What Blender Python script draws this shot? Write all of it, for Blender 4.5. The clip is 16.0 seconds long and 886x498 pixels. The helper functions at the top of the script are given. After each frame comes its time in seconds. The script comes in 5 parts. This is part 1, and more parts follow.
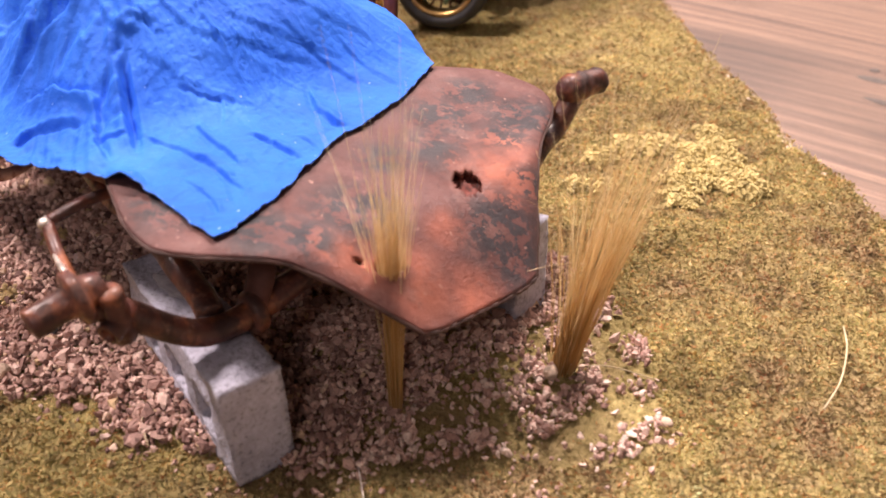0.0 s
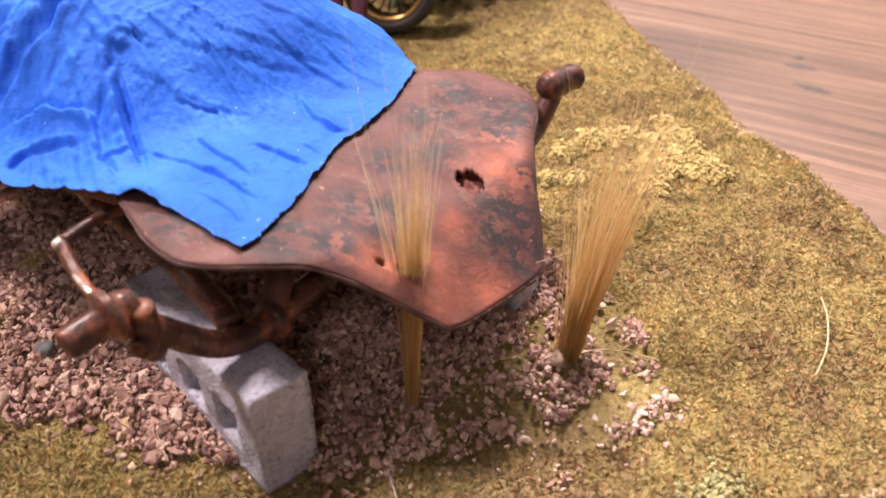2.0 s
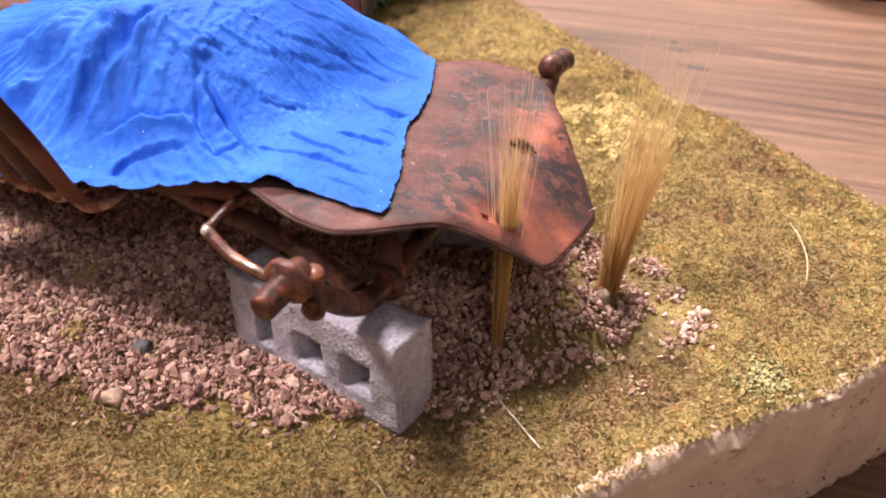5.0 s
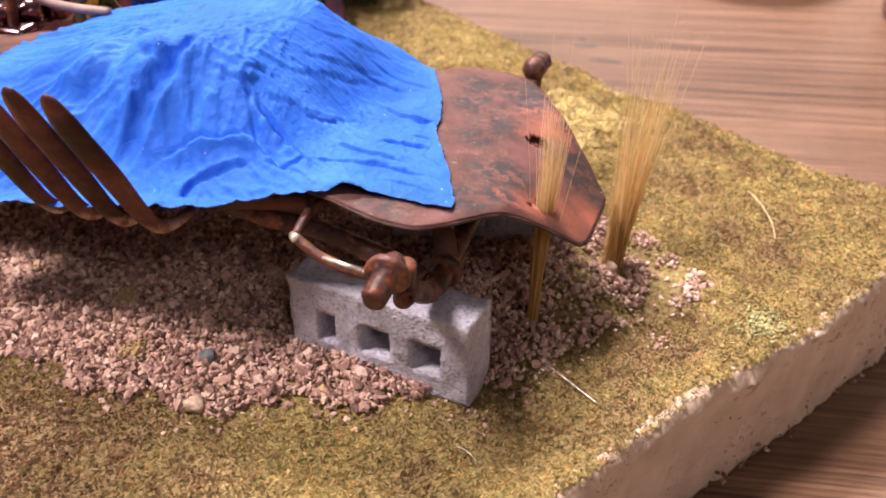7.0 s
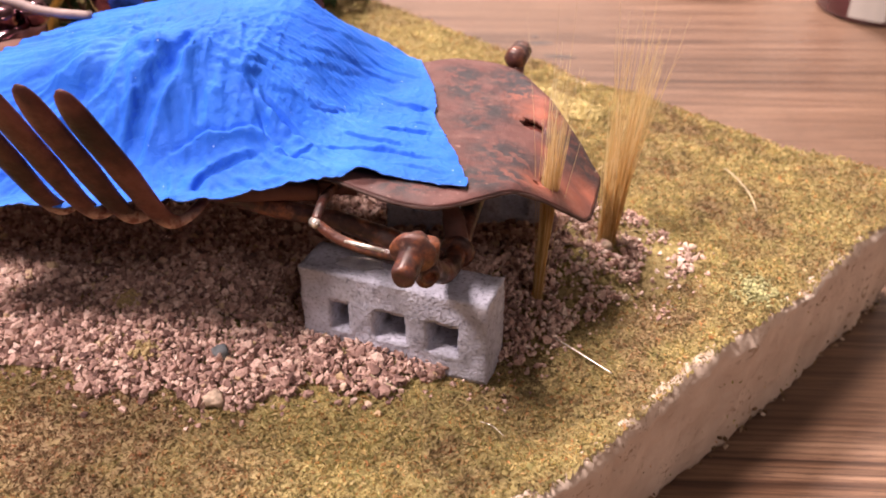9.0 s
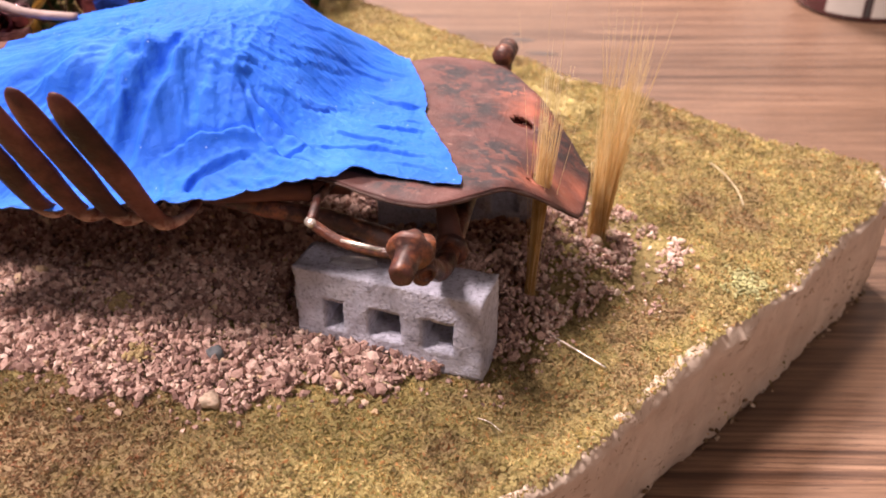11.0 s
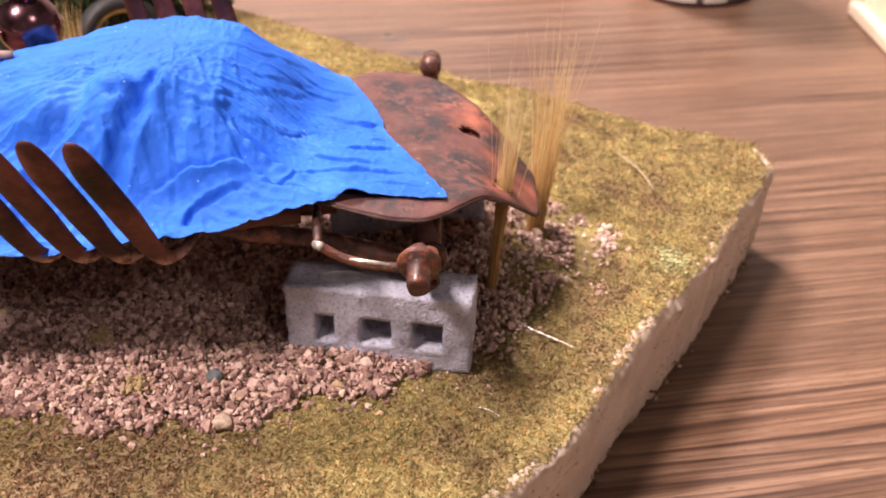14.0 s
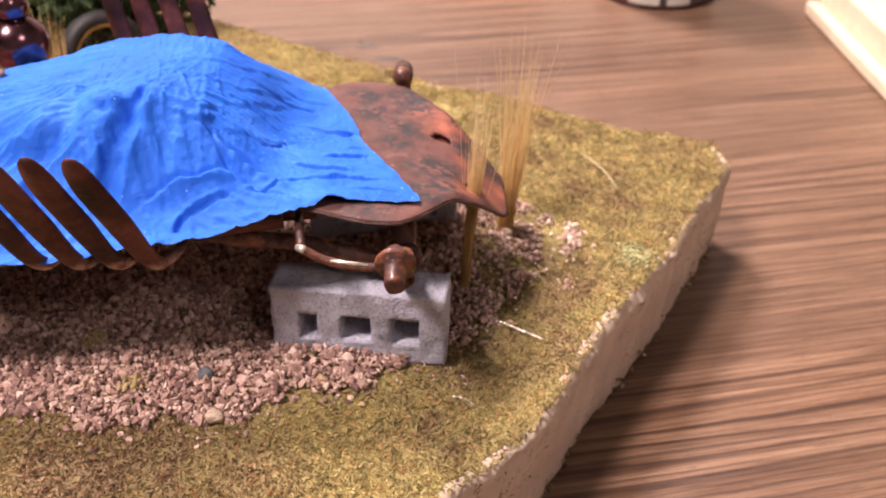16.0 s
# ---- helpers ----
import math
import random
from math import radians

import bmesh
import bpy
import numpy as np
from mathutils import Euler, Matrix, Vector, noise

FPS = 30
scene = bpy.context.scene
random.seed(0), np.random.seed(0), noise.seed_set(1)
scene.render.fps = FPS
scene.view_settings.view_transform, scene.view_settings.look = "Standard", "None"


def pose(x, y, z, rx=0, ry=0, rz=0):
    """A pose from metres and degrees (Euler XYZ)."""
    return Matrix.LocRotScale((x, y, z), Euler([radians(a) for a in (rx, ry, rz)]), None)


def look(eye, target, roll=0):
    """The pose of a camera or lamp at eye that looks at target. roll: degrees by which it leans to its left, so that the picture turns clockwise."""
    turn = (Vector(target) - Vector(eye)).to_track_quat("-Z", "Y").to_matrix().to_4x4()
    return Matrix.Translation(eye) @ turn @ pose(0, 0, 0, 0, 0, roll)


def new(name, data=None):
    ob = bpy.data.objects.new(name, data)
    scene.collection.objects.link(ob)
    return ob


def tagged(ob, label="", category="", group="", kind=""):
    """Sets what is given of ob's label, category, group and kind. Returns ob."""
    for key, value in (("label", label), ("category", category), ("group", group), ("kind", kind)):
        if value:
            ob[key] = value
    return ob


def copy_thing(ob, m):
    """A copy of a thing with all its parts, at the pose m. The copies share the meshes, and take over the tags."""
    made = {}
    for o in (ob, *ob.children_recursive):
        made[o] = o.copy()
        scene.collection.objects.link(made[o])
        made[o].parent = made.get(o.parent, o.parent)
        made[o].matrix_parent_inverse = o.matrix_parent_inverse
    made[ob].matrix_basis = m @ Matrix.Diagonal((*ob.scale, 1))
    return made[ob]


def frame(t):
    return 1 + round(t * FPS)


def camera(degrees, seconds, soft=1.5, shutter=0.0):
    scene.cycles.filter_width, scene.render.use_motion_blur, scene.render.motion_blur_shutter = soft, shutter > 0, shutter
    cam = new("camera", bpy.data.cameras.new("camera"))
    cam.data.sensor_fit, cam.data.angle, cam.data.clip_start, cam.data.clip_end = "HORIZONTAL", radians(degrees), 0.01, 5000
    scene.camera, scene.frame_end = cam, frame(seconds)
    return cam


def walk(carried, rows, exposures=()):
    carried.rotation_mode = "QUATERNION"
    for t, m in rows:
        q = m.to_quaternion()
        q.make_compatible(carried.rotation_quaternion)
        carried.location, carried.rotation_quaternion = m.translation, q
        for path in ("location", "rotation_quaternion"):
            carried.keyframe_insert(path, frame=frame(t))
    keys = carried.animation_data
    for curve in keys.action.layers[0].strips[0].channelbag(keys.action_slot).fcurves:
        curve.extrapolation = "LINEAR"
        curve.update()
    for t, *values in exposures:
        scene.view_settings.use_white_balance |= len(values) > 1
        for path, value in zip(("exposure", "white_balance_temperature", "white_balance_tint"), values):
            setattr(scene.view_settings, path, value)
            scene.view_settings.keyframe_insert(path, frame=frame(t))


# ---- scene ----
MM = 0.001
cam = camera(50.6, 16.0, soft=1.7)
cam.data.dof.use_dof, cam.data.dof.focus_distance, cam.data.dof.aperture_fstop = True, 0.076, 62.0
METRES, TILT, LEAN, TURN = 0.0889, -35.2, 2.06, 48.0
START = (0.045133, -0.031622, 0.048)
ROWS = [
    (0.0, 0.0, 0.0, 0.0, 0.0, 0.0, -0.0),
    (0.5, -0.0165, 0.0019, -0.0011, -1.03, 0.03, 0.79),
    (1.0, -0.0352, -0.0081, 0.0025, -2.27, 0.15, 1.63),
    (1.5, -0.0643, -0.0216, -0.001, -4.16, 0.22, 2.67),
    (2.0, -0.0752, -0.0139, -0.0023, -5.32, 0.06, 3.45),
    (2.5, -0.0884, -0.03, -0.0022, -5.88, 0.01, 3.91),
    (3.0, -0.1351, -0.0563, -0.0071, -8.22, 0.06, 5.02),
    (3.5, -0.1885, -0.0657, -0.0225, -10.96, 0.52, 6.33),
    (4.0, -0.2526, -0.0758, -0.0196, -14.07, 0.22, 7.98),
    (4.5, -0.28, -0.0772, -0.0272, -14.98, 0.16, 9.04),
    (7.0, -0.4966, -0.1108, -0.0027, -24.7, -1.62, 15.38),
    (7.5, -0.5391, -0.0968, -0.0089, -26.88, -1.71, 16.43),
    (8.0, -0.5613, -0.0874, -0.0111, -28.23, -1.72, 17.26),
    (8.5, -0.5743, -0.098, -0.0086, -29.13, -2.01, 18.08),
    (9.0, -0.574, -0.0887, -0.0097, -29.08, -2.05, 18.28),
    (11.5, -0.5993, -0.0825, -0.0007, -31.84, -3.18, 19.78),
    (12.0, -0.6425, -0.0822, 0.0044, -35.36, -4.42, 21.45),
    (12.5, -0.6799, -0.0753, 0.0187, -38.01, -5.44, 22.29),
    (13.0, -0.6932, -0.0652, 0.036, -39.67, -6.45, 22.78),
    (13.5, -0.7152, -0.0602, 0.0523, -41.03, -7.17, 23.03),
    (14.0, -0.7387, -0.0649, 0.0792, -42.5, -7.99, 23.31),
    (14.5, -0.7605, -0.0619, 0.1074, -43.95, -8.93, 23.43),
    (15.0, -0.7593, -0.0696, 0.1314, -44.46, -8.8, 23.08),
    (15.5, -0.7596, -0.0921, 0.1525, -44.15, -9.41, 22.83),
    (16.0, -0.777, -0.1181, 0.0872, -44.13, -8.71, 24.31),
]
walk(cam, [(t, pose(*START, TILT, LEAN, TURN) @ pose(METRES * x, METRES * y, METRES * z, 90 + pitch, roll, yaw)) for t, x, y, z, yaw, pitch, roll in ROWS],
     exposures=[(0.0, 0.03), (6.0, 0.03), (11.5, 0.10), (14.0, 0.04), (16.0, -0.02)])

# ---------------------------------------------------------------- world and lamps
world = bpy.data.worlds.new("room_air")
world.use_nodes = True
scene.world = world
world.node_tree.nodes["Background"].inputs[0].default_value = (1.0, 0.86, 0.72, 1)
world.node_tree.nodes["Background"].inputs[1].default_value = 0.17


def area_lamp(name, eye, target, size, watts, colour):
    data = bpy.data.lights.new(name, "AREA")
    data.shape, data.size, data.energy, data.color = "SQUARE", size, watts, colour
    ob = new(name, data)
    ob.matrix_world = look(eye, target)
    return ob


area_lamp("ceiling_lamp_light", (-0.76, -0.40, 1.42), (-0.02, 0, 0), 0.30, 48.0, (1.0, 0.805, 0.765))
area_lamp("far_ceiling_lamp_light", (-0.54, 0.84, 1.40), (0, 0, 0), 0.34, 60.0, (1.0, 0.805, 0.765))
area_lamp("third_ceiling_lamp_light", (0.84, -0.92, 1.16), (0, 0, 0), 0.30, 4.2, (1.0, 0.805, 0.765))

# ---------------------------------------------------------------- mesh helpers (millimetres in, metres out)
def mesh_from(name, verts, faces, smooth=True):
    me = bpy.data.meshes.new(name)
    me.from_pydata((np.asarray(verts, dtype=float) * MM).tolist(), [], faces if isinstance(faces, list) else faces.tolist())
    me.validate()
    if smooth:
        me.shade_smooth()
    me.update()
    return me


ORIGIN = {}


def thing(name, at, label, category, group="", kind=""):
    ob = new(name)
    ob.empty_display_size = 0.004
    ob.location = Vector(at) * MM
    ORIGIN[ob.name] = Vector(at)
    return tagged(ob, label, category, group, kind)


def part(name, shape, material, parent, label="", smooth=True):
    """One mesh object under a thing; shape is a bmesh or (verts, faces), in millimetres of the world."""
    at = ORIGIN[parent.name]
    if isinstance(shape, tuple):
        me = mesh_from(name, np.asarray(shape[0], dtype=float) - np.array(at), shape[1], smooth)
    else:
        bmesh.ops.translate(shape, verts=shape.verts, vec=-at)
        bmesh.ops.scale(shape, verts=shape.verts, vec=(MM, MM, MM))
        me = bpy.data.meshes.new(name)
        shape.to_mesh(me)
        shape.free()
        if smooth:
            me.shade_smooth()
    me.materials.append(material)
    ob = new(name, me)
    ob.parent = parent
    ORIGIN[ob.name] = at
    if label:
        ob["label"] = label
    return ob


def solo(name, shape, material, label, category, group="", kind="", smooth=True):
    """A thing made of one mesh."""
    if isinstance(shape, tuple):
        me = mesh_from(name, shape[0], shape[1], smooth)
    else:
        bmesh.ops.scale(shape, verts=shape.verts, vec=(MM, MM, MM))
        me = bpy.data.meshes.new(name)
        shape.to_mesh(me)
        shape.free()
        if smooth:
            me.shade_smooth()
    me.materials.append(material)
    return tagged(new(name, me), label, category, group, kind)


def smooth_table(x, xs, ys):
    """Interpolation through the knots, averaged a little so that no kink shows."""
    return (np.interp(x - 0.8, xs, ys) + np.interp(x, xs, ys) * 2 + np.interp(x + 0.8, xs, ys)) / 4


def grid_faces(nu, nv, wrap=False):
    f = []
    for i in range(nu - 1):
        for j in range(nv if wrap else nv - 1):
            k = (j + 1) % nv
            f.append((i * nv + j, i * nv + k, (i + 1) * nv + k, (i + 1) * nv + j))
    return f


def fbm(p, scale, octaves=3):
    v, a, tot = 0.0, 1.0, 0.0
    for _ in range(octaves):
        v += a * noise.noise(Vector(p) * scale)
        tot += a
        a *= 0.5
        scale *= 2.1
    return v / tot


def tube(points, radii, sides=14, flat=1.0, caps=True, up=(0, 0, 1)):
    """A swept tube through the points (mm); flat squeezes it along the second axis."""
    pts = [Vector(p) for p in points]
    if isinstance(radii, (int, float)):
        radii = [radii] * len(pts)
    verts, faces = [], []
    ref = Vector(up)
    for i, p in enumerate(pts):
        d = (pts[min(i + 1, len(pts) - 1)] - pts[max(i - 1, 0)]).normalized()
        a = d.cross(ref)
        if a.length < 1e-4:
            a = d.cross(Vector((1, 0, 0)))
        a.normalize()
        b = a.cross(d).normalized()
        for s in range(sides):
            t = 2 * math.pi * s / sides
            verts.append(p + a * math.cos(t) * radii[i] + b * math.sin(t) * radii[i] * flat)
    faces = grid_faces(len(pts), sides, True)
    if caps:
        faces.append(tuple(range(sides - 1, -1, -1)))
        n = (len(pts) - 1) * sides
        faces.append(tuple(range(n, n + sides)))
    return [tuple(v) for v in verts], faces


def bend(points, steps=5):
    """Catmull-Rom through the points, for tubes that curve."""
    p = [Vector(q) for q in points]
    out = []
    for i in range(len(p) - 1):
        a, b, c, d = p[max(i - 1, 0)], p[i], p[i + 1], p[min(i + 2, len(p) - 1)]
        for s in range(steps):
            t = s / steps
            out.append(0.5 * (2 * b + (c - a) * t + (2 * a - 5 * b + 4 * c - d) * t * t + (3 * b - a - 3 * c + d) * t ** 3))
    out.append(p[-1])
    return out


def join(*shapes):
    verts, faces = [], []
    for v, f in shapes:
        n = len(verts)
        verts += [tuple(q) for q in v]
        faces += [tuple(i + n for i in q) for q in f]
    return verts, faces


def lathe(profile, centre, axis=(0, 0, 1), sides=32):
    """A turned form: profile of (radius, height) about an axis."""
    q = Vector((0, 0, 1)).rotation_difference(Vector(axis))
    verts = []
    for r, h in profile:
        for s in range(sides):
            t = 2 * math.pi * s / sides
            verts.append(tuple(Vector(centre) + q @ Vector((r * math.cos(t), r * math.sin(t), h))))
    return verts, grid_faces(len(profile), sides, True)


# ---------------------------------------------------------------- materials
def material(name, rough=0.6, metal=0.0, spec=0.5):
    m = bpy.data.materials.new(name)
    m.use_nodes = True
    b = m.node_tree.nodes["Principled BSDF"]
    b.inputs["Roughness"].default_value = rough
    b.inputs["Metallic"].default_value = metal
    b.inputs["Specular IOR Level"].default_value = spec
    return m, m.node_tree, b


def coords(nt, scale=(1, 1, 1), turn=0.0):
    tc, mp, tn = nt.nodes.new("ShaderNodeTexCoord"), nt.nodes.new("ShaderNodeMapping"), nt.nodes.new("ShaderNodeMapping")
    mp.inputs["Scale"].default_value = scale
    tn.inputs["Rotation"].default_value = (0, 0, turn)
    nt.links.new(tc.outputs["Object"], tn.inputs["Vector"])
    nt.links.new(tn.outputs["Vector"], mp.inputs["Vector"])
    return mp.outputs["Vector"]


def grain(nt, mm, detail=4.0, rough=0.55, vec=None, distort=0.0):
    """Noise whose features are about mm millimetres wide."""
    n = nt.nodes.new("ShaderNodeTexNoise")
    n.inputs["Scale"].default_value = 1000.0 / mm
    n.inputs["Detail"].default_value = detail
    n.inputs["Roughness"].default_value = rough
    n.inputs["Distortion"].default_value = distort
    nt.links.new(vec or coords(nt), n.inputs["Vector"])
    return n.outputs["Fac"]


def ramp(nt, fac, *stops):
    r = nt.nodes.new("ShaderNodeValToRGB")
    e = r.color_ramp.elements
    while len(e) < len(stops):
        e.new(0.5)
    for i, (at, c) in enumerate(stops):
        e[i].position = at
        e[i].color = (*c, 1) if not isinstance(c, (int, float)) else (c, c, c, 1)
    nt.links.new(fac, r.inputs["Fac"])
    return r.outputs["Color"]


def mix(nt, fac, a, b, blend="MIX"):
    n = nt.nodes.new("ShaderNodeMix")
    n.data_type, n.blend_type = "RGBA", blend
    for sock, v in ((n.inputs[0], fac), (n.inputs[6], a), (n.inputs[7], b)):
        if isinstance(v, bpy.types.NodeSocket):
            nt.links.new(v, sock)
        else:
            sock.default_value = v if isinstance(v, (int, float)) else (*v, 1)
    return n.outputs[2]


def maths(nt, op, a, b=0.0):
    n = nt.nodes.new("ShaderNodeMath")
    n.operation = op
    for sock, v in ((n.inputs[0], a), (n.inputs[1], b)):
        if isinstance(v, bpy.types.NodeSocket):
            nt.links.new(v, sock)
        else:
            sock.default_value = v
    return n.outputs[0]


def bump(nt, b, height, mm, strength=1.0):
    n = nt.nodes.new("ShaderNodeBump")
    n.inputs["Distance"].default_value = mm * MM
    n.inputs["Strength"].default_value = strength
    nt.links.new(height, n.inputs["Height"])
    nt.links.new(n.outputs["Normal"], b.inputs["Normal"])


def put(nt, b, name, value):
    nt.links.new(value, b.inputs[name])


def spot(nt, at, radius, soft=0.6):
    """1 inside a ball round a place of the object (mm), fading out."""
    tc = nt.nodes.new("ShaderNodeTexCoord")
    d = nt.nodes.new("ShaderNodeVectorMath")
    d.operation = "DISTANCE"
    d.inputs[1].default_value = Vector(at) * MM
    nt.links.new(tc.outputs["Object"], d.inputs[0])
    m = nt.nodes.new("ShaderNodeMapRange")
    m.inputs["From Min"].default_value, m.inputs["From Max"].default_value = radius * MM, radius * (1 - soft) * MM
    nt.links.new(d.outputs["Value"], m.inputs["Value"])
    return m.outputs["Result"]


def island(nt):
    return nt.nodes.new("ShaderNodeNewGeometry").outputs["Random Per Island"]


def soil_shade_zone(nt):
    """Where brown earth shows through the green: noise and browner spots, one of them painted shade."""
    z = ramp(nt, grain(nt, 12, 5, 0.6), (0.44, 0.0), (0.64, 0.8))
    # the car's shade on the near-side turf, put into the colour as brown
    z = maths(nt, "MAXIMUM", z, maths(nt, "MULTIPLY", spot(nt, (-27, -29, 0), 15, 0.7), 1.25))
    z = maths(nt, "MAXIMUM", z, maths(nt, "MULTIPLY", spot(nt, (7, -14, 0), 9, 0.9), 0.8))
    z = maths(nt, "MAXIMUM", z, maths(nt, "MULTIPLY", spot(nt, (-14, -30, 0), 8, 0.9), 0.9))
    for at in ((11.3, 22.9, 0), (17.3, 26.0, 0)):
        z = maths(nt, "MAXIMUM", z, spot(nt, at, 2.2, 0.9))
    z = maths(nt, "MAXIMUM", z, maths(nt, "MULTIPLY", spot(nt, (14, -3, 0), 8, 0.9), 0.6))
    z = maths(nt, "MAXIMUM", z, maths(nt, "MULTIPLY", spot(nt, (12, 22, 0), 5, 0.9), 0.7))
    return maths(nt, "MULTIPLY", z, ramp(nt, grain(nt, 3.0, 4), (0.30, 0.35), (0.60, 1.0)))


def glow_through(nt, b, colour, share):
    """Thin stuff that lets part of the light through."""
    t, mx = nt.nodes.new("ShaderNodeBsdfTranslucent"), nt.nodes.new("ShaderNodeMixShader")
    mx.inputs[0].default_value = share
    nt.links.new(colour, t.inputs["Color"])
    nt.links.new(b.outputs[0], mx.inputs[1])
    nt.links.new(t.outputs[0], mx.inputs[2])
    nt.links.new(mx.outputs[0], nt.nodes["Material Output"].inputs["Surface"])


def make_turf():
    m, nt, b = material("flocked_turf", 0.95, 0, 0.12)
    fine = ramp(nt, grain(nt, 0.5, 4), (0.30, (0.20, 0.16, 0.066)), (0.5, (0.33, 0.27, 0.110)), (0.72, (0.48, 0.40, 0.18)))
    brown = ramp(nt, grain(nt, 0.6, 4), (0.32, (0.20, 0.14, 0.078)), (0.66, (0.34, 0.25, 0.145)))
    put(nt, b, "Base Color", mix(nt, soil_shade_zone(nt), fine, brown))
    bump(nt, b, grain(nt, 0.6, 5, 0.7), 0.45)
    return m


def make_flock():
    m, nt, b = material("turf_flock_fibre", 0.9, 0, 0.15)
    tuft = ramp(nt, grain(nt, 2.6, 5, 0.68), (0.30, (0.215, 0.175, 0.090)), (0.44, (0.340, 0.285, 0.140)), (0.54, (0.46, 0.390, 0.190)), (0.66, (0.60, 0.52, 0.26)), (0.76, (0.72, 0.64, 0.36)))
    brown_flock = ramp(nt, grain(nt, 1.2, 4, 0.6), (0.32, (0.125, 0.083, 0.050)), (0.66, (0.30, 0.205, 0.125)))
    c = mix(nt, soil_shade_zone(nt), tuft, brown_flock)
    vary = ramp(nt, island(nt), (0.0, (0.52, 0.50, 0.50)), (0.20, (0.84, 0.83, 0.82)), (0.30, (0.86, 0.98, 0.78)), (0.50, (1.08, 1.06, 1.04)), (0.68, (1.55, 1.50, 1.42)), (0.84, (1.25, 1.06, 0.95)),
                (0.90, (1.15, 0.76, 0.66)), (0.94, (1.45, 0.88, 0.78)), (0.965, (1.7, 1.65, 1.8)), (1.0, (2.0, 1.95, 2.2)))
    c = mix(nt, 1.0, c, vary, "MULTIPLY")
    put(nt, b, "Base Color", c)
    glow_through(nt, b, c, 0.45)
    return m


def make_gravel(name, stops):
    m, nt, b = material(name, 0.85, 0, 0.25)
    c = ramp(nt, island(nt), *stops)
    put(nt, b, "Base Color", mix(nt, 1.0, c, ramp(nt, grain(nt, 0.25, 3), (0.3, (0.72, 0.70, 0.68)), (0.7, (1.1, 1.08, 1.05))), "MULTIPLY"))
    bump(nt, b, grain(nt, 0.2, 3), 0.08)
    return m


def make_plaster():
    m, nt, b = material("cast_plaster", 0.9, 0, 0.2)
    c = ramp(nt, grain(nt, 6, 5), (0.3, (0.52, 0.415, 0.33)), (0.55, (0.63, 0.52, 0.425)), (0.75, (0.73, 0.62, 0.515)))
    zone = ramp(nt, grain(nt, 7.0, 3, 0.5), (0.46, 0.0), (0.62, 1.0))
    dirt = maths(nt, "MULTIPLY", zone, ramp(nt, grain(nt, 0.8, 4, 0.65), (0.57, 0.0), (0.60, 0.8)))
    put(nt, b, "Base Color", mix(nt, dirt, c, (0.26, 0.17, 0.10)))
    bump(nt, b, grain(nt, 1.6, 5, 0.55, distort=0.6), 0.30)
    return m


def make_block():
    m, nt, b = material("grey_cast_block", 0.85, 0, 0.3)
    c = ramp(nt, grain(nt, 2.4, 5), (0.3, (0.345, 0.345, 0.42)), (0.52, (0.44, 0.445, 0.535)), (0.72, (0.55, 0.56, 0.65)))
    pit = ramp(nt, grain(nt, 0.34, 2, 0.5), (0.30, (0.66, 0.65, 0.67)), (0.42, (1, 1, 1)), (0.68, (1.18, 1.18, 1.18)))
    put(nt, b, "Base Color", mix(nt, 1.0, c, pit, "MULTIPLY"))
    bump(nt, b, grain(nt, 0.30, 3, 0.6), 0.20)
    return m


def make_rust(name, rough, shiny):
    """Brown-red rust paint with orange bloom and sooty patches."""
    m, nt, b = material(name, rough, 0, 0.4)
    base = ramp(nt, grain(nt, 5, 5, 0.6), (0.28, (0.040, 0.016, 0.012)), (0.5, (0.098, 0.036, 0.026)), (0.72, (0.175, 0.067, 0.045)))
    put(nt, b, "Base Color", base)
    bump(nt, b, grain(nt, 0.6, 5, 0.65), 0.12 if shiny else 0.08)
    if shiny:
        amber = ramp(nt, grain(nt, 2.4, 6, 0.7), (0.50, 0.0), (0.62, 0.62))
        c = mix(nt, amber, mix(nt, 1.0, base, (0.85, 0.74, 0.72), "MULTIPLY"), (0.34, 0.115, 0.045))
        tar = ramp(nt, grain(nt, 2.6, 5, 0.65), (0.44, 0.0), (0.58, 0.82))
        c = mix(nt, tar, c, (0.020, 0.011, 0.011))
        dust = ramp(nt, grain(nt, 1.1, 4, 0.7), (0.60, 0.0), (0.76, 0.45))
        put(nt, b, "Base Color", mix(nt, dust, c, (0.40, 0.22, 0.165)))
        put(nt, b, "Roughness", ramp(nt, grain(nt, 1.3, 3), (0.4, 0.34), (0.6, 0.7)))
        b.inputs["Coat Weight"].default_value = 0.22
        b.inputs["Coat Roughness"].default_value = 0.22
    return m


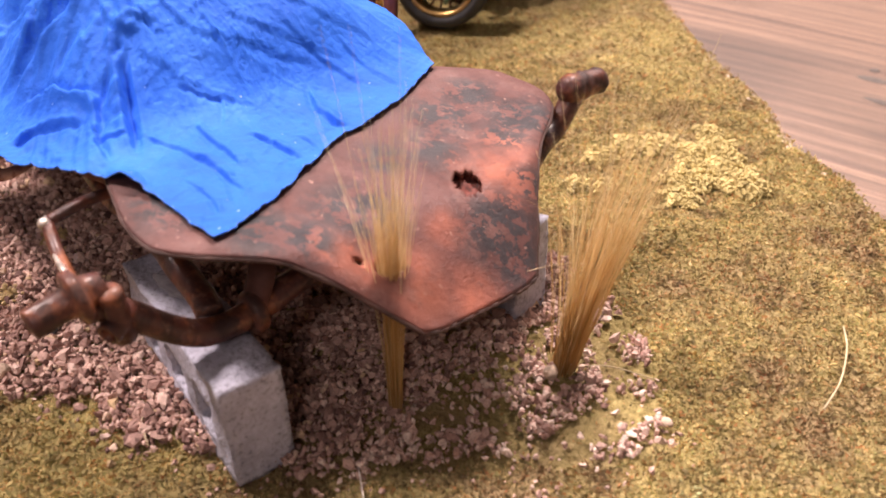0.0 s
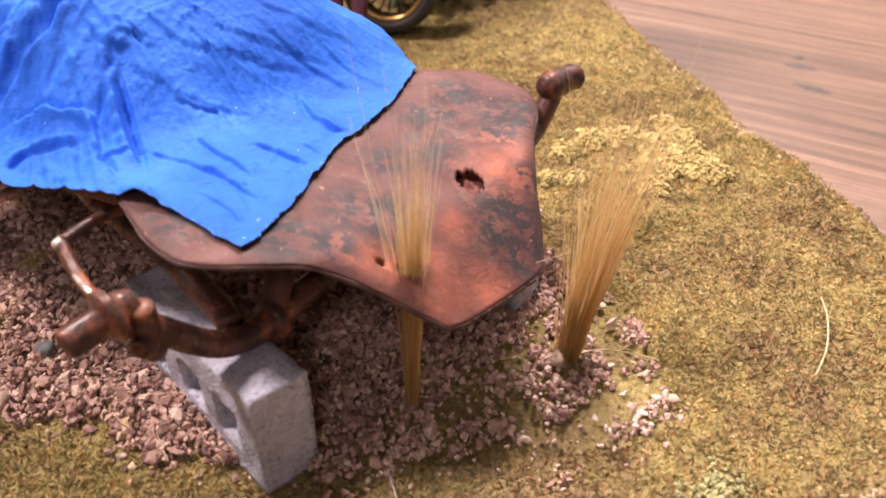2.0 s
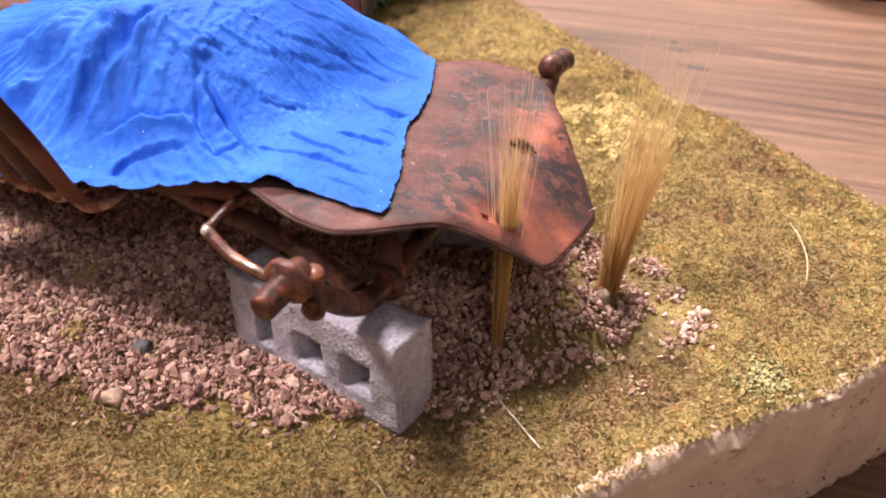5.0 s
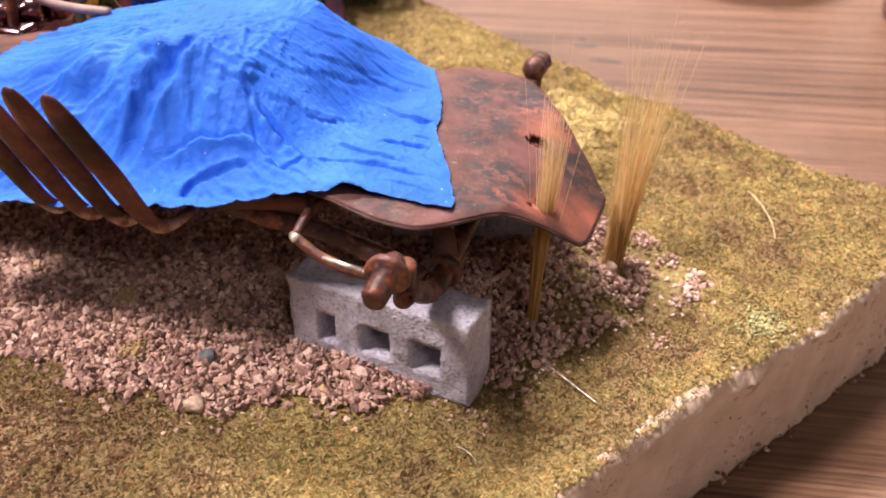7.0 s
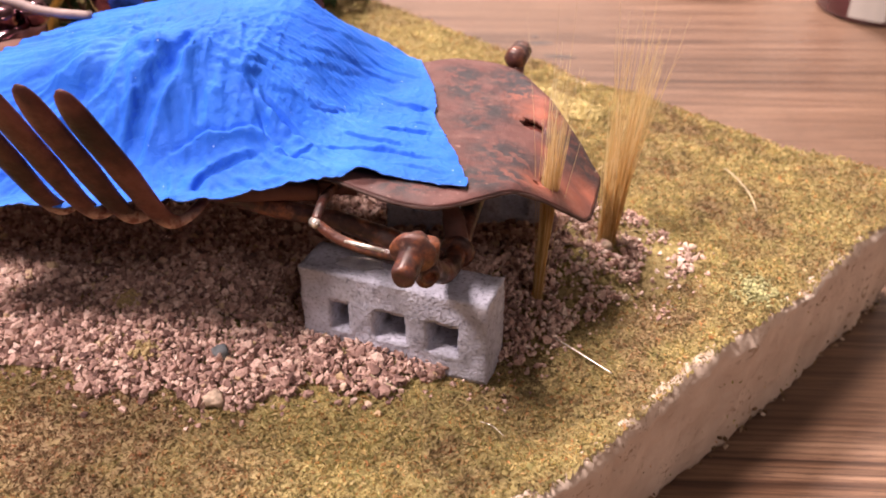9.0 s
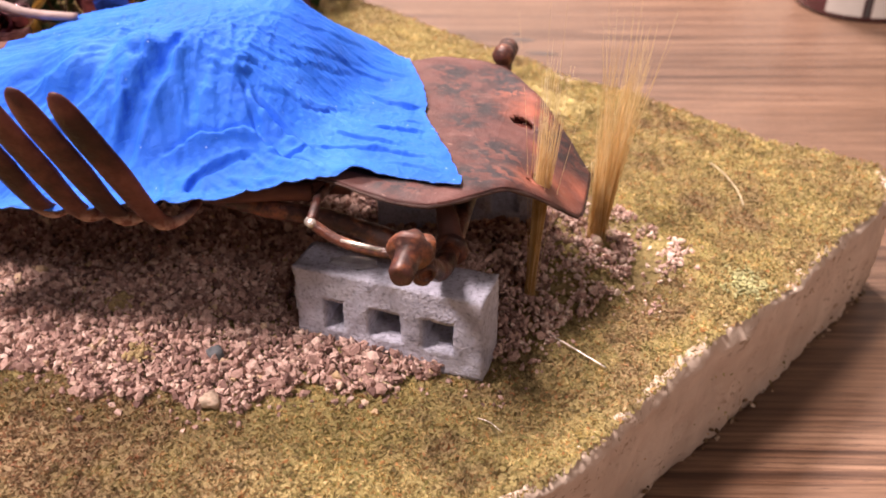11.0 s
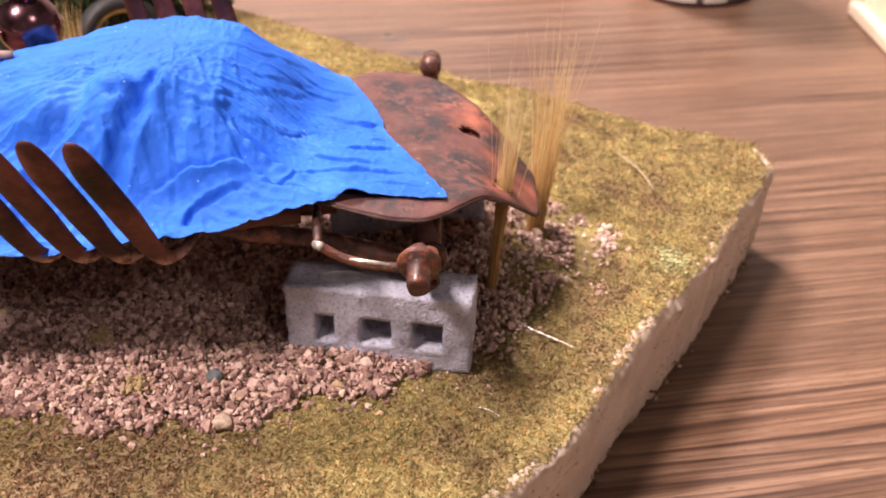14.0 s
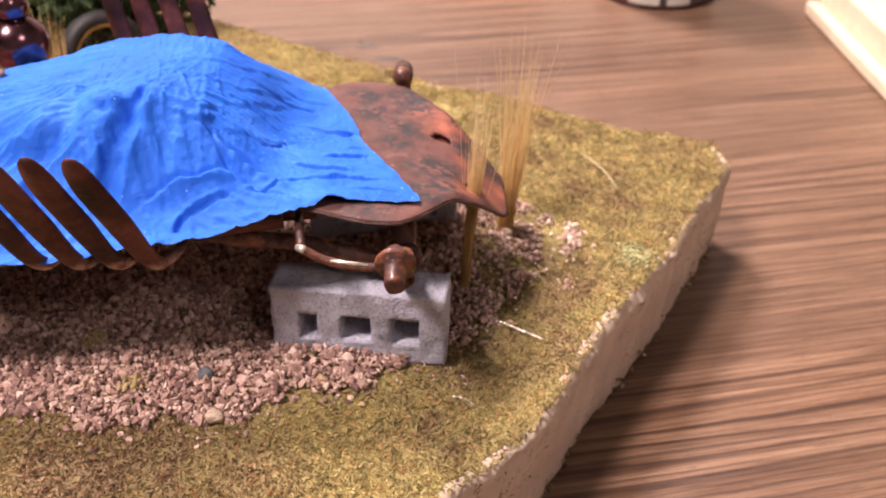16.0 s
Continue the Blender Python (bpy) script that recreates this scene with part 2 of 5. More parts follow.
def make_shell_rust():
    m, nt, b = material("rusted_nose_paint", 0.62, 0, 0.35)
    base = ramp(nt, grain(nt, 6, 6, 0.62), (0.28, (0.064, 0.028, 0.026)), (0.5, (0.116, 0.050, 0.045)), (0.72, (0.170, 0.077, 0.067)))
    bloom = spot(nt, (4.4, 7.4, 14.5), 4.4, 0.95)
    for at, r in (((3.0, 9.6, 14.8), 3.0), ((8.6, -3.4, 12.4), 3.6), ((10.2, -0.6, 10.8), 2.8), ((7.0, -5.8, 14.2), 2.6), ((5.4, -7.0, 15.3), 2.4), ((6.6, 0.5, 14.0), 2.0)):
        bloom = maths(nt, "MAXIMUM", bloom, spot(nt, at, r, 0.95))
    bloom = maths(nt, "MINIMUM", maths(nt, "MULTIPLY", bloom, ramp(nt, grain(nt, 3.0, 5, 0.6), (0.28, 0.15), (0.6, 1.2))), 1.0)
    c = mix(nt, maths(nt, "MULTIPLY", bloom, 0.74), base, (0.42, 0.135, 0.080))
    c = mix(nt, ramp(nt, grain(nt, 2.4, 5, 0.7), (0.54, 0.0), (0.72, 0.45)), c, (0.27, 0.155, 0.130))
    soot_zone = spot(nt, (0.0, 5.0, 15.4), 4.0, 0.8)
    for at, r in (((0.8, 13.8, 14.9), 3.2), ((1.8, 10.6, 15.0), 2.0), ((-2.9, 8.7, 15.6), 2.8), ((7.9, 4.4, 12.4), 3.2), ((9.6, 4.2, 10.9), 2.4), ((3.2, -4.0, 15.8), 3.2), ((2.0, -10.4, 16.9), 2.6), ((4.2, -8.3, 16.3), 2.0),
                  ((-0.8, 1.2, 15.8), 2.0), ((-3.0, -13.5, 17.6), 2.6), ((-4.5, 13.0, 15.4), 2.4), ((6.4, 8.6, 13.6), 1.6)):
        soot_zone = maths(nt, "MAXIMUM", soot_zone, spot(nt, at, r * 1.35, 0.6))
    soot = maths(nt, "MULTIPLY", soot_zone, ramp(nt, grain(nt, 1.15, 5, 0.72), (0.455, 0.0), (0.50, 1.0)))
    c = mix(nt, maths(nt, "MULTIPLY", soot, 0.92), c, (0.027, 0.027, 0.032))
    c = mix(nt, ramp(nt, grain(nt, 0.7, 6, 0.85), (0.58, 0.0), (0.68, 0.6)), c, (0.055, 0.036, 0.036))
    c = mix(nt, ramp(nt, grain(nt, 0.55, 3, 0.5), (0.68, 0.0), (0.74, 0.6)), c, (0.42, 0.25, 0.20))
    put(nt, b, "Base Color", c)
    put(nt, b, "Roughness", ramp(nt, grain(nt, 2, 4), (0.3, 0.46), (0.7, 0.72)))
    bump(nt, b, grain(nt, 0.42, 5, 0.7), 0.10)
    return m


def make_tarp():
    m, nt, b = material("blue_painted_tarp", 0.72, 0, 0.22)
    c = ramp(nt, grain(nt, 7, 5), (0.3, (0.014, 0.106, 0.58)), (0.55, (0.022, 0.148, 0.72)), (0.75, (0.046, 0.200, 0.83)))
    lint = ramp(nt, grain(nt, 0.45, 2, 0.3), (0.775, 0.0), (0.80, 0.5))
    put(nt, b, "Base Color", mix(nt, lint, c, (0.42, 0.60, 0.92)))
    fine = maths(nt, "ADD", maths(nt, "MULTIPLY", grain(nt, 0.5, 4, 0.6), 0.5), maths(nt, "MULTIPLY", grain(nt, 2.0, 4, 0.55, distort=0.8), 0.9))
    bump(nt, b, fine, 0.15)
    return m


def make_pipe():
    """Burnt red-brown copper, bare and bright at the low bends, whose highlights are painted in too."""
    m, nt, b = material("burnt_copper_pipe", 0.5, 0.0, 0.28)
    c = ramp(nt, grain(nt, 4.6, 5, 0.6), (0.34, (0.018, 0.006, 0.005)), (0.46, (0.046, 0.013, 0.010)), (0.57, (0.096, 0.028, 0.021)), (0.70, (0.165, 0.056, 0.043)))
    high = nt.nodes.new("ShaderNodeSeparateXYZ")
    nt.links.new(coords(nt), high.inputs[0])
    level = maths(nt, "ADD", maths(nt, "MULTIPLY", high.outputs["Z"], 1000.0), maths(nt, "MULTIPLY", grain(nt, 1.4, 4, 0.65), 3.0))
    # low bends: bare copper, lightened further to stand for their highlights
    worn = ramp(nt, maths(nt, "DIVIDE", level, 40.0), (0.388, 1.0), (0.42, 0.0))
    c = mix(nt, worn, c, ramp(nt, grain(nt, 0.7, 3, 0.6), (0.40, (0.17, 0.060, 0.040)), (0.62, (0.66, 0.42, 0.32))))
    put(nt, b, "Base Color", c)
    put(nt, b, "Roughness", ramp(nt, grain(nt, 0.8, 4), (0.3, 0.36), (0.7, 0.60)))
    bump(nt, b, grain(nt, 0.5, 4), 0.08)
    return m


def make_straw():
    m, nt, b = material("dry_straw_blades", 0.5, 0, 0.3)
    c = ramp(nt, island(nt), (0.0, (0.64, 0.45, 0.21)), (0.5, (0.82, 0.66, 0.37)), (1.0, (0.95, 0.87, 0.64)))
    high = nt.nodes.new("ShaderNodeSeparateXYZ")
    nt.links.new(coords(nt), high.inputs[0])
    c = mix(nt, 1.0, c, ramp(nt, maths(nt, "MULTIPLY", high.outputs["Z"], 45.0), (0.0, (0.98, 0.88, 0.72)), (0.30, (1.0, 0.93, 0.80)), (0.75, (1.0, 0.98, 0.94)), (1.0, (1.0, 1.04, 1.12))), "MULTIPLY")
    put(nt, b, "Base Color", c)
    t, mx = nt.nodes.new("ShaderNodeBsdfTranslucent"), nt.nodes.new("ShaderNodeMixShader")
    mx.inputs[0].default_value = 0.6
    nt.links.new(c, t.inputs["Color"])
    nt.links.new(b.outputs[0], mx.inputs[1])
    nt.links.new(t.outputs[0], mx.inputs[2])
    clear, thin = nt.nodes.new("ShaderNodeBsdfTransparent"), nt.nodes.new("ShaderNodeMixShader")
    thin.inputs[0].default_value = 0.26
    nt.links.new(mx.outputs[0], thin.inputs[1])
    nt.links.new(clear.outputs[0], thin.inputs[2])
    nt.links.new(thin.outputs[0], nt.nodes["Material Output"].inputs["Surface"])
    return m


def rings(nt, turn, mm, bend_by, size, stops):
    """Growth rings: long uneven lines about mm apart, each darkening to a sharp edge."""
    w = nt.nodes.new("ShaderNodeTexWave")
    w.wave_type, w.bands_direction, w.wave_profile = "BANDS", "Y", "SAW"
    w.inputs["Scale"].default_value = 314.0 / mm
    w.inputs["Distortion"].default_value = bend_by
    w.inputs["Detail"].default_value = 3.0
    w.inputs["Detail Scale"].default_value = size
    w.inputs["Detail Roughness"].default_value = 0.5
    nt.links.new(coords(nt, (0.085, 1.0, 1.0), turn), w.inputs["Vector"])
    return ramp(nt, w.outputs["Fac"], *stops)


def make_table():
    m, nt, b = material("wood_grain_laminate", 0.45, 0, 0.85)
    ang = radians(-10)
    wide = grain(nt, 16.0, 3, 0.5, coords(nt, (0.05, 1.0, 1.0), ang), 0.8)
    streak = grain(nt, 1.5, 5, 0.68, coords(nt, (0.026, 1.0, 1.0), ang), 0.5)
    fine = grain(nt, 0.26, 4, 0.7, coords(nt, (0.030, 1.0, 1.0), ang))
    pore = grain(nt, 0.20, 2, 0.5, coords(nt, (0.075, 1.0, 1.0), ang))
    calm = ramp(nt, grain(nt, 30.0, 2, 0.5, coords(nt, (0.25, 1.0, 1.0), ang)), (0.38, 0.12), (0.62, 1.0))
    c = ramp(nt, streak, (0.30, (0.079, 0.041, 0.025)), (0.44, (0.147, 0.083, 0.050)), (0.56, (0.198, 0.119, 0.075)), (0.72, (0.258, 0.163, 0.106)))
    c = mix(nt, 1.0, c, ramp(nt, wide, (0.34, (0.86, 0.84, 0.82)), (0.5, (1, 1, 1)), (0.66, (1.12, 1.10, 1.07))), "MULTIPLY")
    ring = rings(nt, ang, 3.3, 26.0, 0.40, ((0.0, (1.10, 1.10, 1.10)), (0.42, (1.0, 1.0, 1.0)), (0.68, (0.74, 0.67, 0.62)), (0.85, (0.30, 0.235, 0.20)), (0.92, (0.42, 0.35, 0.31)), (1.0, (0.95, 0.93, 0.92))))
    c = mix(nt, calm, c, mix(nt, 1.0, c, ring, "MULTIPLY"))
    ring = rings(nt, ang, 0.9, 14.0, 0.40, ((0.0, (1.08, 1.08, 1.08)), (0.55, (0.98, 0.98, 0.98)), (0.86, (0.55, 0.50, 0.47)), (1.0, (0.80, 0.77, 0.75))))
    some = ramp(nt, grain(nt, 11.0, 3, 0.55, coords(nt, (0.12, 1.0, 1.0), ang), 0.6), (0.38, 0.42), (0.62, 1.0))
    c = mix(nt, some, c, mix(nt, 1.0, c, ring, "MULTIPLY"))
    c = mix(nt, 1.0, c, ramp(nt, fine, (0.34, (0.60, 0.56, 0.54)), (0.52, (1.08, 1.08, 1.08))), "MULTIPLY")
    c = mix(nt, ramp(nt, pore, (0.62, 0.0), (0.70, 0.7)), c, (0.052, 0.027, 0.018))
    put(nt, b, "Base Color", c)
    put(nt, b, "Roughness", ramp(nt, fine, (0.3, 0.40), (0.7, 0.50)))
    bump(nt, b, fine, 0.03)
    return m


def plain(name, colour, rough=0.6, metal=0.0, mm=3.0, amount=0.25, coat=0.0):
    """A nearly plain surface, mottled a little."""
    m, nt, b = material(name, rough, metal)
    lo = tuple(v * (1 - amount) for v in colour)
    hi = tuple(min(1.0, v * (1 + amount)) for v in colour)
    put(nt, b, "Base Color", ramp(nt, grain(nt, mm, 4), (0.3, lo), (0.7, hi)))
    b.inputs["Coat Weight"].default_value = coat
    return m


TURF, FLOCK, PLASTER, BLOCK = make_turf(), make_flock(), make_plaster(), make_block()
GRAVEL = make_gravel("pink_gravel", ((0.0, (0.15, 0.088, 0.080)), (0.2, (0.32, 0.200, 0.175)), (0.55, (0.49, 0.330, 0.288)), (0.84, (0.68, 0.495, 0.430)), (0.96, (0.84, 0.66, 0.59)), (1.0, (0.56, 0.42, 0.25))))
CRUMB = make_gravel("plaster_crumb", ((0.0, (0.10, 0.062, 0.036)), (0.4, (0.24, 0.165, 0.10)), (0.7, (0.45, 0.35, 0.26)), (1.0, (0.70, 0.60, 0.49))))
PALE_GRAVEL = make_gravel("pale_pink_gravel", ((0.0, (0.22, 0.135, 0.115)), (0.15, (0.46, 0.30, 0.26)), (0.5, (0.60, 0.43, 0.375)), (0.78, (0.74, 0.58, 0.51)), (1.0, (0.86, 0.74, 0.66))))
SHELL, RUST, RUSTY_GLOSS = make_shell_rust(), make_rust("dull_rust", 0.7, False), make_rust("varnished_rust", 0.4, True)
TARP, PIPE, STRAW, WOOD = make_tarp(), make_pipe(), make_straw(), make_table()
FLAKES = plain("dark_red_flakes", (0.105, 0.022, 0.014), 0.75, 0, 0.45, 0.95)
# dark colour stands for the shade on the cowl's down-turned edge
EDGE_SHADE = plain("shaded_edge", (0.072, 0.038, 0.032), 0.7, 0, 1.0, 0.5)
GLUE = plain("bare_bright_metal", (0.62, 0.57, 0.52), 0.28, 0.6, 0.6, 0.5)
WALL_PAINT = plain("wall_paint", (0.16, 0.142, 0.13), 0.9, 0, 300, 0.05)
# pale only to make the unseen north wall a reflector for the table
BOUNCE_PAINT = plain("bounce_wall_paint", (0.84, 0.79, 0.72), 0.9, 0, 300, 0.05)
RIM_GREY = plain("worn_rim_paint", (0.23, 0.155, 0.14), 0.6, 0, 1.5, 0.3)
TYRE = plain("tyre_rubber", (0.028, 0.028, 0.030), 0.6, 0, 2, 0.3)
TARP_EDGE = plain("chipped_blue_edge", (0.04, 0.14, 0.50), 0.7, 0, 0.5, 0.8)
BRASS = plain("brass_rim", (0.46, 0.30, 0.12), 0.38, 1.0, 2, 0.35)
CHROME = plain("smoked_chrome", (0.20, 0.105, 0.125), 0.20, 1.0, 2, 0.4)
LICHEN = plain("yellow_lichen", (0.52, 0.43, 0.19), 0.95, 0, 1.2, 0.25)
MOSS = plain("pale_green_moss", (0.36, 0.35, 0.17), 0.95, 0, 0.8, 0.35)
FOLIAGE = plain("dark_green_foliage", (0.030, 0.055, 0.016), 0.9, 0, 1.5, 0.5)
BARK = plain("bark", (0.16, 0.10, 0.05), 0.9, 0, 1, 0.4)
WHITE = plain("white_plastic", (0.80, 0.78, 0.74), 0.45, 0, 5, 0.04)
PALE_WOOD = plain("pale_bare_wood", (0.66, 0.56, 0.42), 0.6, 0, 4, 0.10)
PAPER = plain("white_paper", (0.85, 0.82, 0.76), 0.8, 0, 4, 0.04)
JAR_RED = plain("dark_red_paint_jar", (0.085, 0.022, 0.028), 0.2, 0, 6, 0.2, 0.5)
JAR_LABEL = plain("jar_label_grey", (0.52, 0.50, 0.47), 0.5, 0, 4, 0.06)
JAR_DARK = plain("jar_label_dark", (0.045, 0.040, 0.042), 0.5, 0, 4, 0.1)
HUSK = plain("dry_husk", (0.56, 0.47, 0.30), 0.8, 0, 0.8, 0.35)
DROP = plain("grey_paint_drop", (0.10, 0.085, 0.075), 0.85, 0, 2, 0.2)

# ---------------------------------------------------------------- room and table
def slab(x0, x1, y0, y1, z0, z1, r=0.0):
    bm = bmesh.new()
    bmesh.ops.create_cube(bm, size=1.0)
    bmesh.ops.scale(bm, verts=bm.verts, vec=(x1 - x0, y1 - y0, z1 - z0))
    bmesh.ops.translate(bm, verts=bm.verts, vec=((x0 + x1) / 2, (y0 + y1) / 2, (z0 + z1) / 2))
    if r:
        bmesh.ops.bevel(bm, geom=bm.edges[:], offset=r, segments=2, profile=0.5, affect="EDGES")
    return bm


def build_room():
    for name, dims in (("wall_north", (-1900, 1900, 1800, 1900, -745, 1700)), ("wall_south", (-1900, 1900, -1900, -1800, -745, 1700)),
                       ("wall_west", (-1900, -1800, -1800, 1800, -745, 1700)), ("wall_east", (1800, 1900, -1800, 1800, -745, 1700))):
        # the north wall is an added reflector that gives the far table its sheen
        solo(name, slab(*dims), BOUNCE_PAINT if name == "wall_north" else WALL_PAINT, "plain painted room wall, unseen", "wall", kind="structure", smooth=False)
    solo("ceiling", slab(-1900, 1900, -1900, 1900, 1700, 1760), WALL_PAINT, "plain pale painted ceiling", "ceiling", kind="structure", smooth=False)
    solo("floor", slab(-1900, 1900, -1900, 1900, -800, -745), plain("floor_covering", (0.25, 0.20, 0.16), 0.7, 0, 200, 0.1), "brown room floor", "floor", kind="structure", smooth=False)
    table = thing("table", (0, 0, -15), "table with a brown wood-grain laminate top", "table")
    part("tabletop", slab(-700, 700, -420, 420, -40, -15, 2), WOOD, table)
    for sx in (-640, 640):
        for sy in (-370, 370):
            part("leg", slab(sx - 20, sx + 20, sy - 20, sy + 20, -745, -40, 3), JAR_DARK, table)


build_room()

# ---------------------------------------------------------------- the diorama base
RIM = [(-52, 90), (-40, 82), (-29.5, 75), (-18, 66.2), (-6, 59.7), (5, 51.6), (13, 47.8), (21.5, 42), (30, 36), (38.5, 34), (43, 31),
       (44.2, 25.4), (38, 16), (30.5, 3.4), (22.1, -8), (16.2, -17.6), (11.5, -25), (4.8, -31), (-6, -41), (-24, -52), (-60, -60), (-96, -58), (-104, 0), (-100, 60), (-82, 84)]


def rim_line(step=0.35):
    """The outline of the base, walked in small steps with a ragged wobble."""
    out = []
    n = len(RIM)
    for i in range(n):
        a, b = Vector(RIM[i]), Vector(RIM[(i + 1) % n])
        k = max(2, int((b - a).length / step))
        for s in range(k):
            p = a.lerp(b, s / k)
            d = (b - a).normalized()
            w = 0.75 * fbm((p.x, p.y, 0), 0.22) + 0.20 * fbm((p.x, p.y, 4), 0.9)
            out.append((p.x + d.y * w, p.y - d.x * w, -d.y, d.x))
    return out


RIM_FINE = rim_line()
RIM_XY = np.array([(p[0], p[1]) for p in RIM_FINE])


def inside(x, y, poly=RIM_XY):
    """Which of the points lie inside the outline."""
    x, y = np.asarray(x, float), np.asarray(y, float)
    res = np.zeros(x.shape, bool)
    px, py = poly[:, 0], poly[:, 1]
    qx, qy = np.roll(px, -1), np.roll(py, -1)
    for ax, ay, bx, by in zip(px, py, qx, qy):
        if ay == by:
            continue
        res ^= ((ay > y) != (by > y)) & (x < (bx - ax) * (y - ay) / (by - ay) + ax)
    return res


def hills(x, y):
    """Height of the turf: low swells, a scoop along the near rim."""
    return (0.35 * np.sin(x * 0.11 + 0.8) * np.sin(y * 0.09 + 0.3) + 0.18 * np.sin(x * 0.31 + y * 0.22) + 0.12 * np.sin(y * 0.47 - x * 0.15 + 1.0))


def lumps(x, y):
    """Small uneven clods of the turf."""
    return 0.10 * np.sin(x * 2.1 + 1.7 * np.sin(y * 0.9)) * np.sin(y * 1.9 + 1.3 * np.sin(x * 0.7)) + 0.07 * np.sin(x * 4.7 + 2 * np.sin(y * 2.1)) * np.sin(y * 4.1)


def rim_distance(x, y):
    rim = RIM_XY[::3]
    out = np.empty(len(x))
    for i in range(0, len(x), 4000):
        out[i:i + 4000] = np.sqrt(((x[i:i + 4000, None] - rim[None, :, 0]) ** 2 + (y[i:i + 4000, None] - rim[None, :, 1]) ** 2).min(1))
    return out


def lip_width(x, y):
    """How far bare plaster shows in from the rim."""
    w = np.clip(0.42 + 0.26 * np.sin(x * 0.43 + 0.9 * np.sin(y * 0.31)) + 0.16 * np.sin(y * 0.71 + x * 0.9), 0.08, 0.9)
    return w + 0.6 * np.exp(-((x - 9.0) / 6.0) ** 2 - ((y + 26.0) / 5.0) ** 2) + 0.7 * np.exp(-((x - 21.0) / 4.0) ** 2 - ((y + 9.0) / 4.0) ** 2) + 0.9 * np.exp(-((x - 41.0) / 3.0) ** 2 - ((y - 28.0) / 3.0) ** 2)


def gravel_height(x, y):
    """The gravel mound under the car."""
    d = ((x + 18) / 36.0) ** 2 + ((y + 1) / 21.0) ** 2
    e = ((x - 8) / 11.0) ** 2 + ((y - 4) / 9.5) ** 2
    return 1.15 * np.clip(1 - d, 0, 1) + 0.8 * np.clip(1 - e, 0, 1)


def build_ground():
    rng = np.random.default_rng(5)
    step = 0.42
    xs, ys = np.arange(-106, 46, step), np.arange(-62, 92, step)
    gx, gy = np.meshgrid(xs, ys, indexing="ij")
    ins = inside(gx.ravel(), gy.ravel(), RIM_XY[::4]).reshape(gx.shape)
    gz = hills(gx, gy) + gravel_height(gx, gy) * 0.8 + rng.normal(0, 0.045, gx.shape)
    gz += lumps(gx, gy)
    near = ins & (rim_distance(gx.ravel(), gy.ravel()).reshape(gx.shape) < lip_width(gx, gy))
    gz[near] -= 0.30
    jx, jy = gx + rng.normal(0, 0.07, gx.shape), gy + rng.normal(0, 0.07, gx.shape)
    idx = -np.ones(gx.shape, int)
    idx[ins] = np.arange(ins.sum())
    ok = ins[:-1, :-1] & ins[1:, :-1] & ins[1:, 1:] & ins[:-1, 1:]
    faces = np.stack([idx[:-1, :-1][ok], idx[1:, :-1][ok], idx[1:, 1:][ok], idx[:-1, 1:][ok]], axis=1)
    verts = np.stack([jx[ins], jy[ins], gz[ins]], axis=1)
    solo("ground", (verts, faces), TURF, "olive and yellow flocked turf of a diorama", "ground", kind="structure")
    # the cast slab under it: lumpy lip, rough wall, flat foot
    prof = [(5.0, -0.9), (3.2, -0.30), (2.0, -0.10), (1.35, -0.02), (0.85, 0.0), (0.40, -0.16), (0.08, -0.58), (-0.10, -1.15)] + [(-0.15 + 0.032 * k, -1.15 - 0.462 * k) for k in range(1, 31)]
    lip = 8
    n = len(RIM_FINE)
    v = []
    for k, (off, h) in enumerate(prof):
        for i, (x, y, nx, ny) in enumerate(RIM_FINE):
            p = (x - nx * off, y - ny * off)
            amp = (0.0, 0.1, 0.15, 0.2, 0.22, 0.22, 0.22, 0.25)[k] if k < lip else 0.34
            w = amp * fbm((x * 0.8, y * 0.8, h * 0.8), 0.8, 3) + (0.6 * fbm((x, y, h), 0.13, 2) + 0.42 * fbm((x, y, h * 0.7 + 30), 0.30, 3) if k >= lip else 0.0)
            base = float(hills(p[0], p[1])) if k < lip - 1 else 0.0
            v.append((p[0] + nx * w, p[1] + ny * w, max(-15.0, h + base + (0.16 * fbm((p[0], p[1], 2), 0.45, 3) - 0.10 if k < lip else 0.0))))
    f = grid_faces(len(prof), n, True)
    f.append(tuple((len(prof) - 1) * n + i for i in range(n)))
    solo("base_slab", (v, f), PLASTER, "off-white cast plaster slab with a rough broken edge", "slab", kind="structure")


build_ground()


def ico():
    bm = bmesh.new()
    bmesh.ops.create_icosphere(bm, subdivisions=1, radius=1.0)
    v = np.array([tuple(q.co) for q in bm.verts])
    f = np.array([[q.index for q in t.verts] for t in bm.faces])
    bm.free()
    return v, f


OCT_V = np.array([(1, 0, 0), (-1, 0, 0), (0, 1, 0), (0, -1, 0), (0, 0, 1), (0, 0, -1)], float)
OCT_F = np.array([(0, 2, 4), (2, 1, 4), (1, 3, 4), (3, 0, 4), (2, 0, 5), (1, 2, 5), (3, 1, 5), (0, 3, 5)])


# a broken chip: a skewed block with cut corners
CHIP_V = np.array([(-1, -0.8, -0.7), (0.9, -1, -0.8), (1, 0.7, -0.9), (-0.7, 1, -0.7), (-0.8, -0.9, 0.6), (0.6, -0.8, 0.9), (0.9, 0.9, 0.5), (-0.9, 0.6, 0.9)], float) * 0.72
CHIP_F = np.array([(0, 3, 2), (0, 2, 1), (4, 5, 6), (4, 6, 7), (0, 1, 5), (0, 5, 4), (1, 2, 6), (1, 6, 5), (2, 3, 7), (2, 7, 6), (3, 0, 4), (3, 4, 7)])
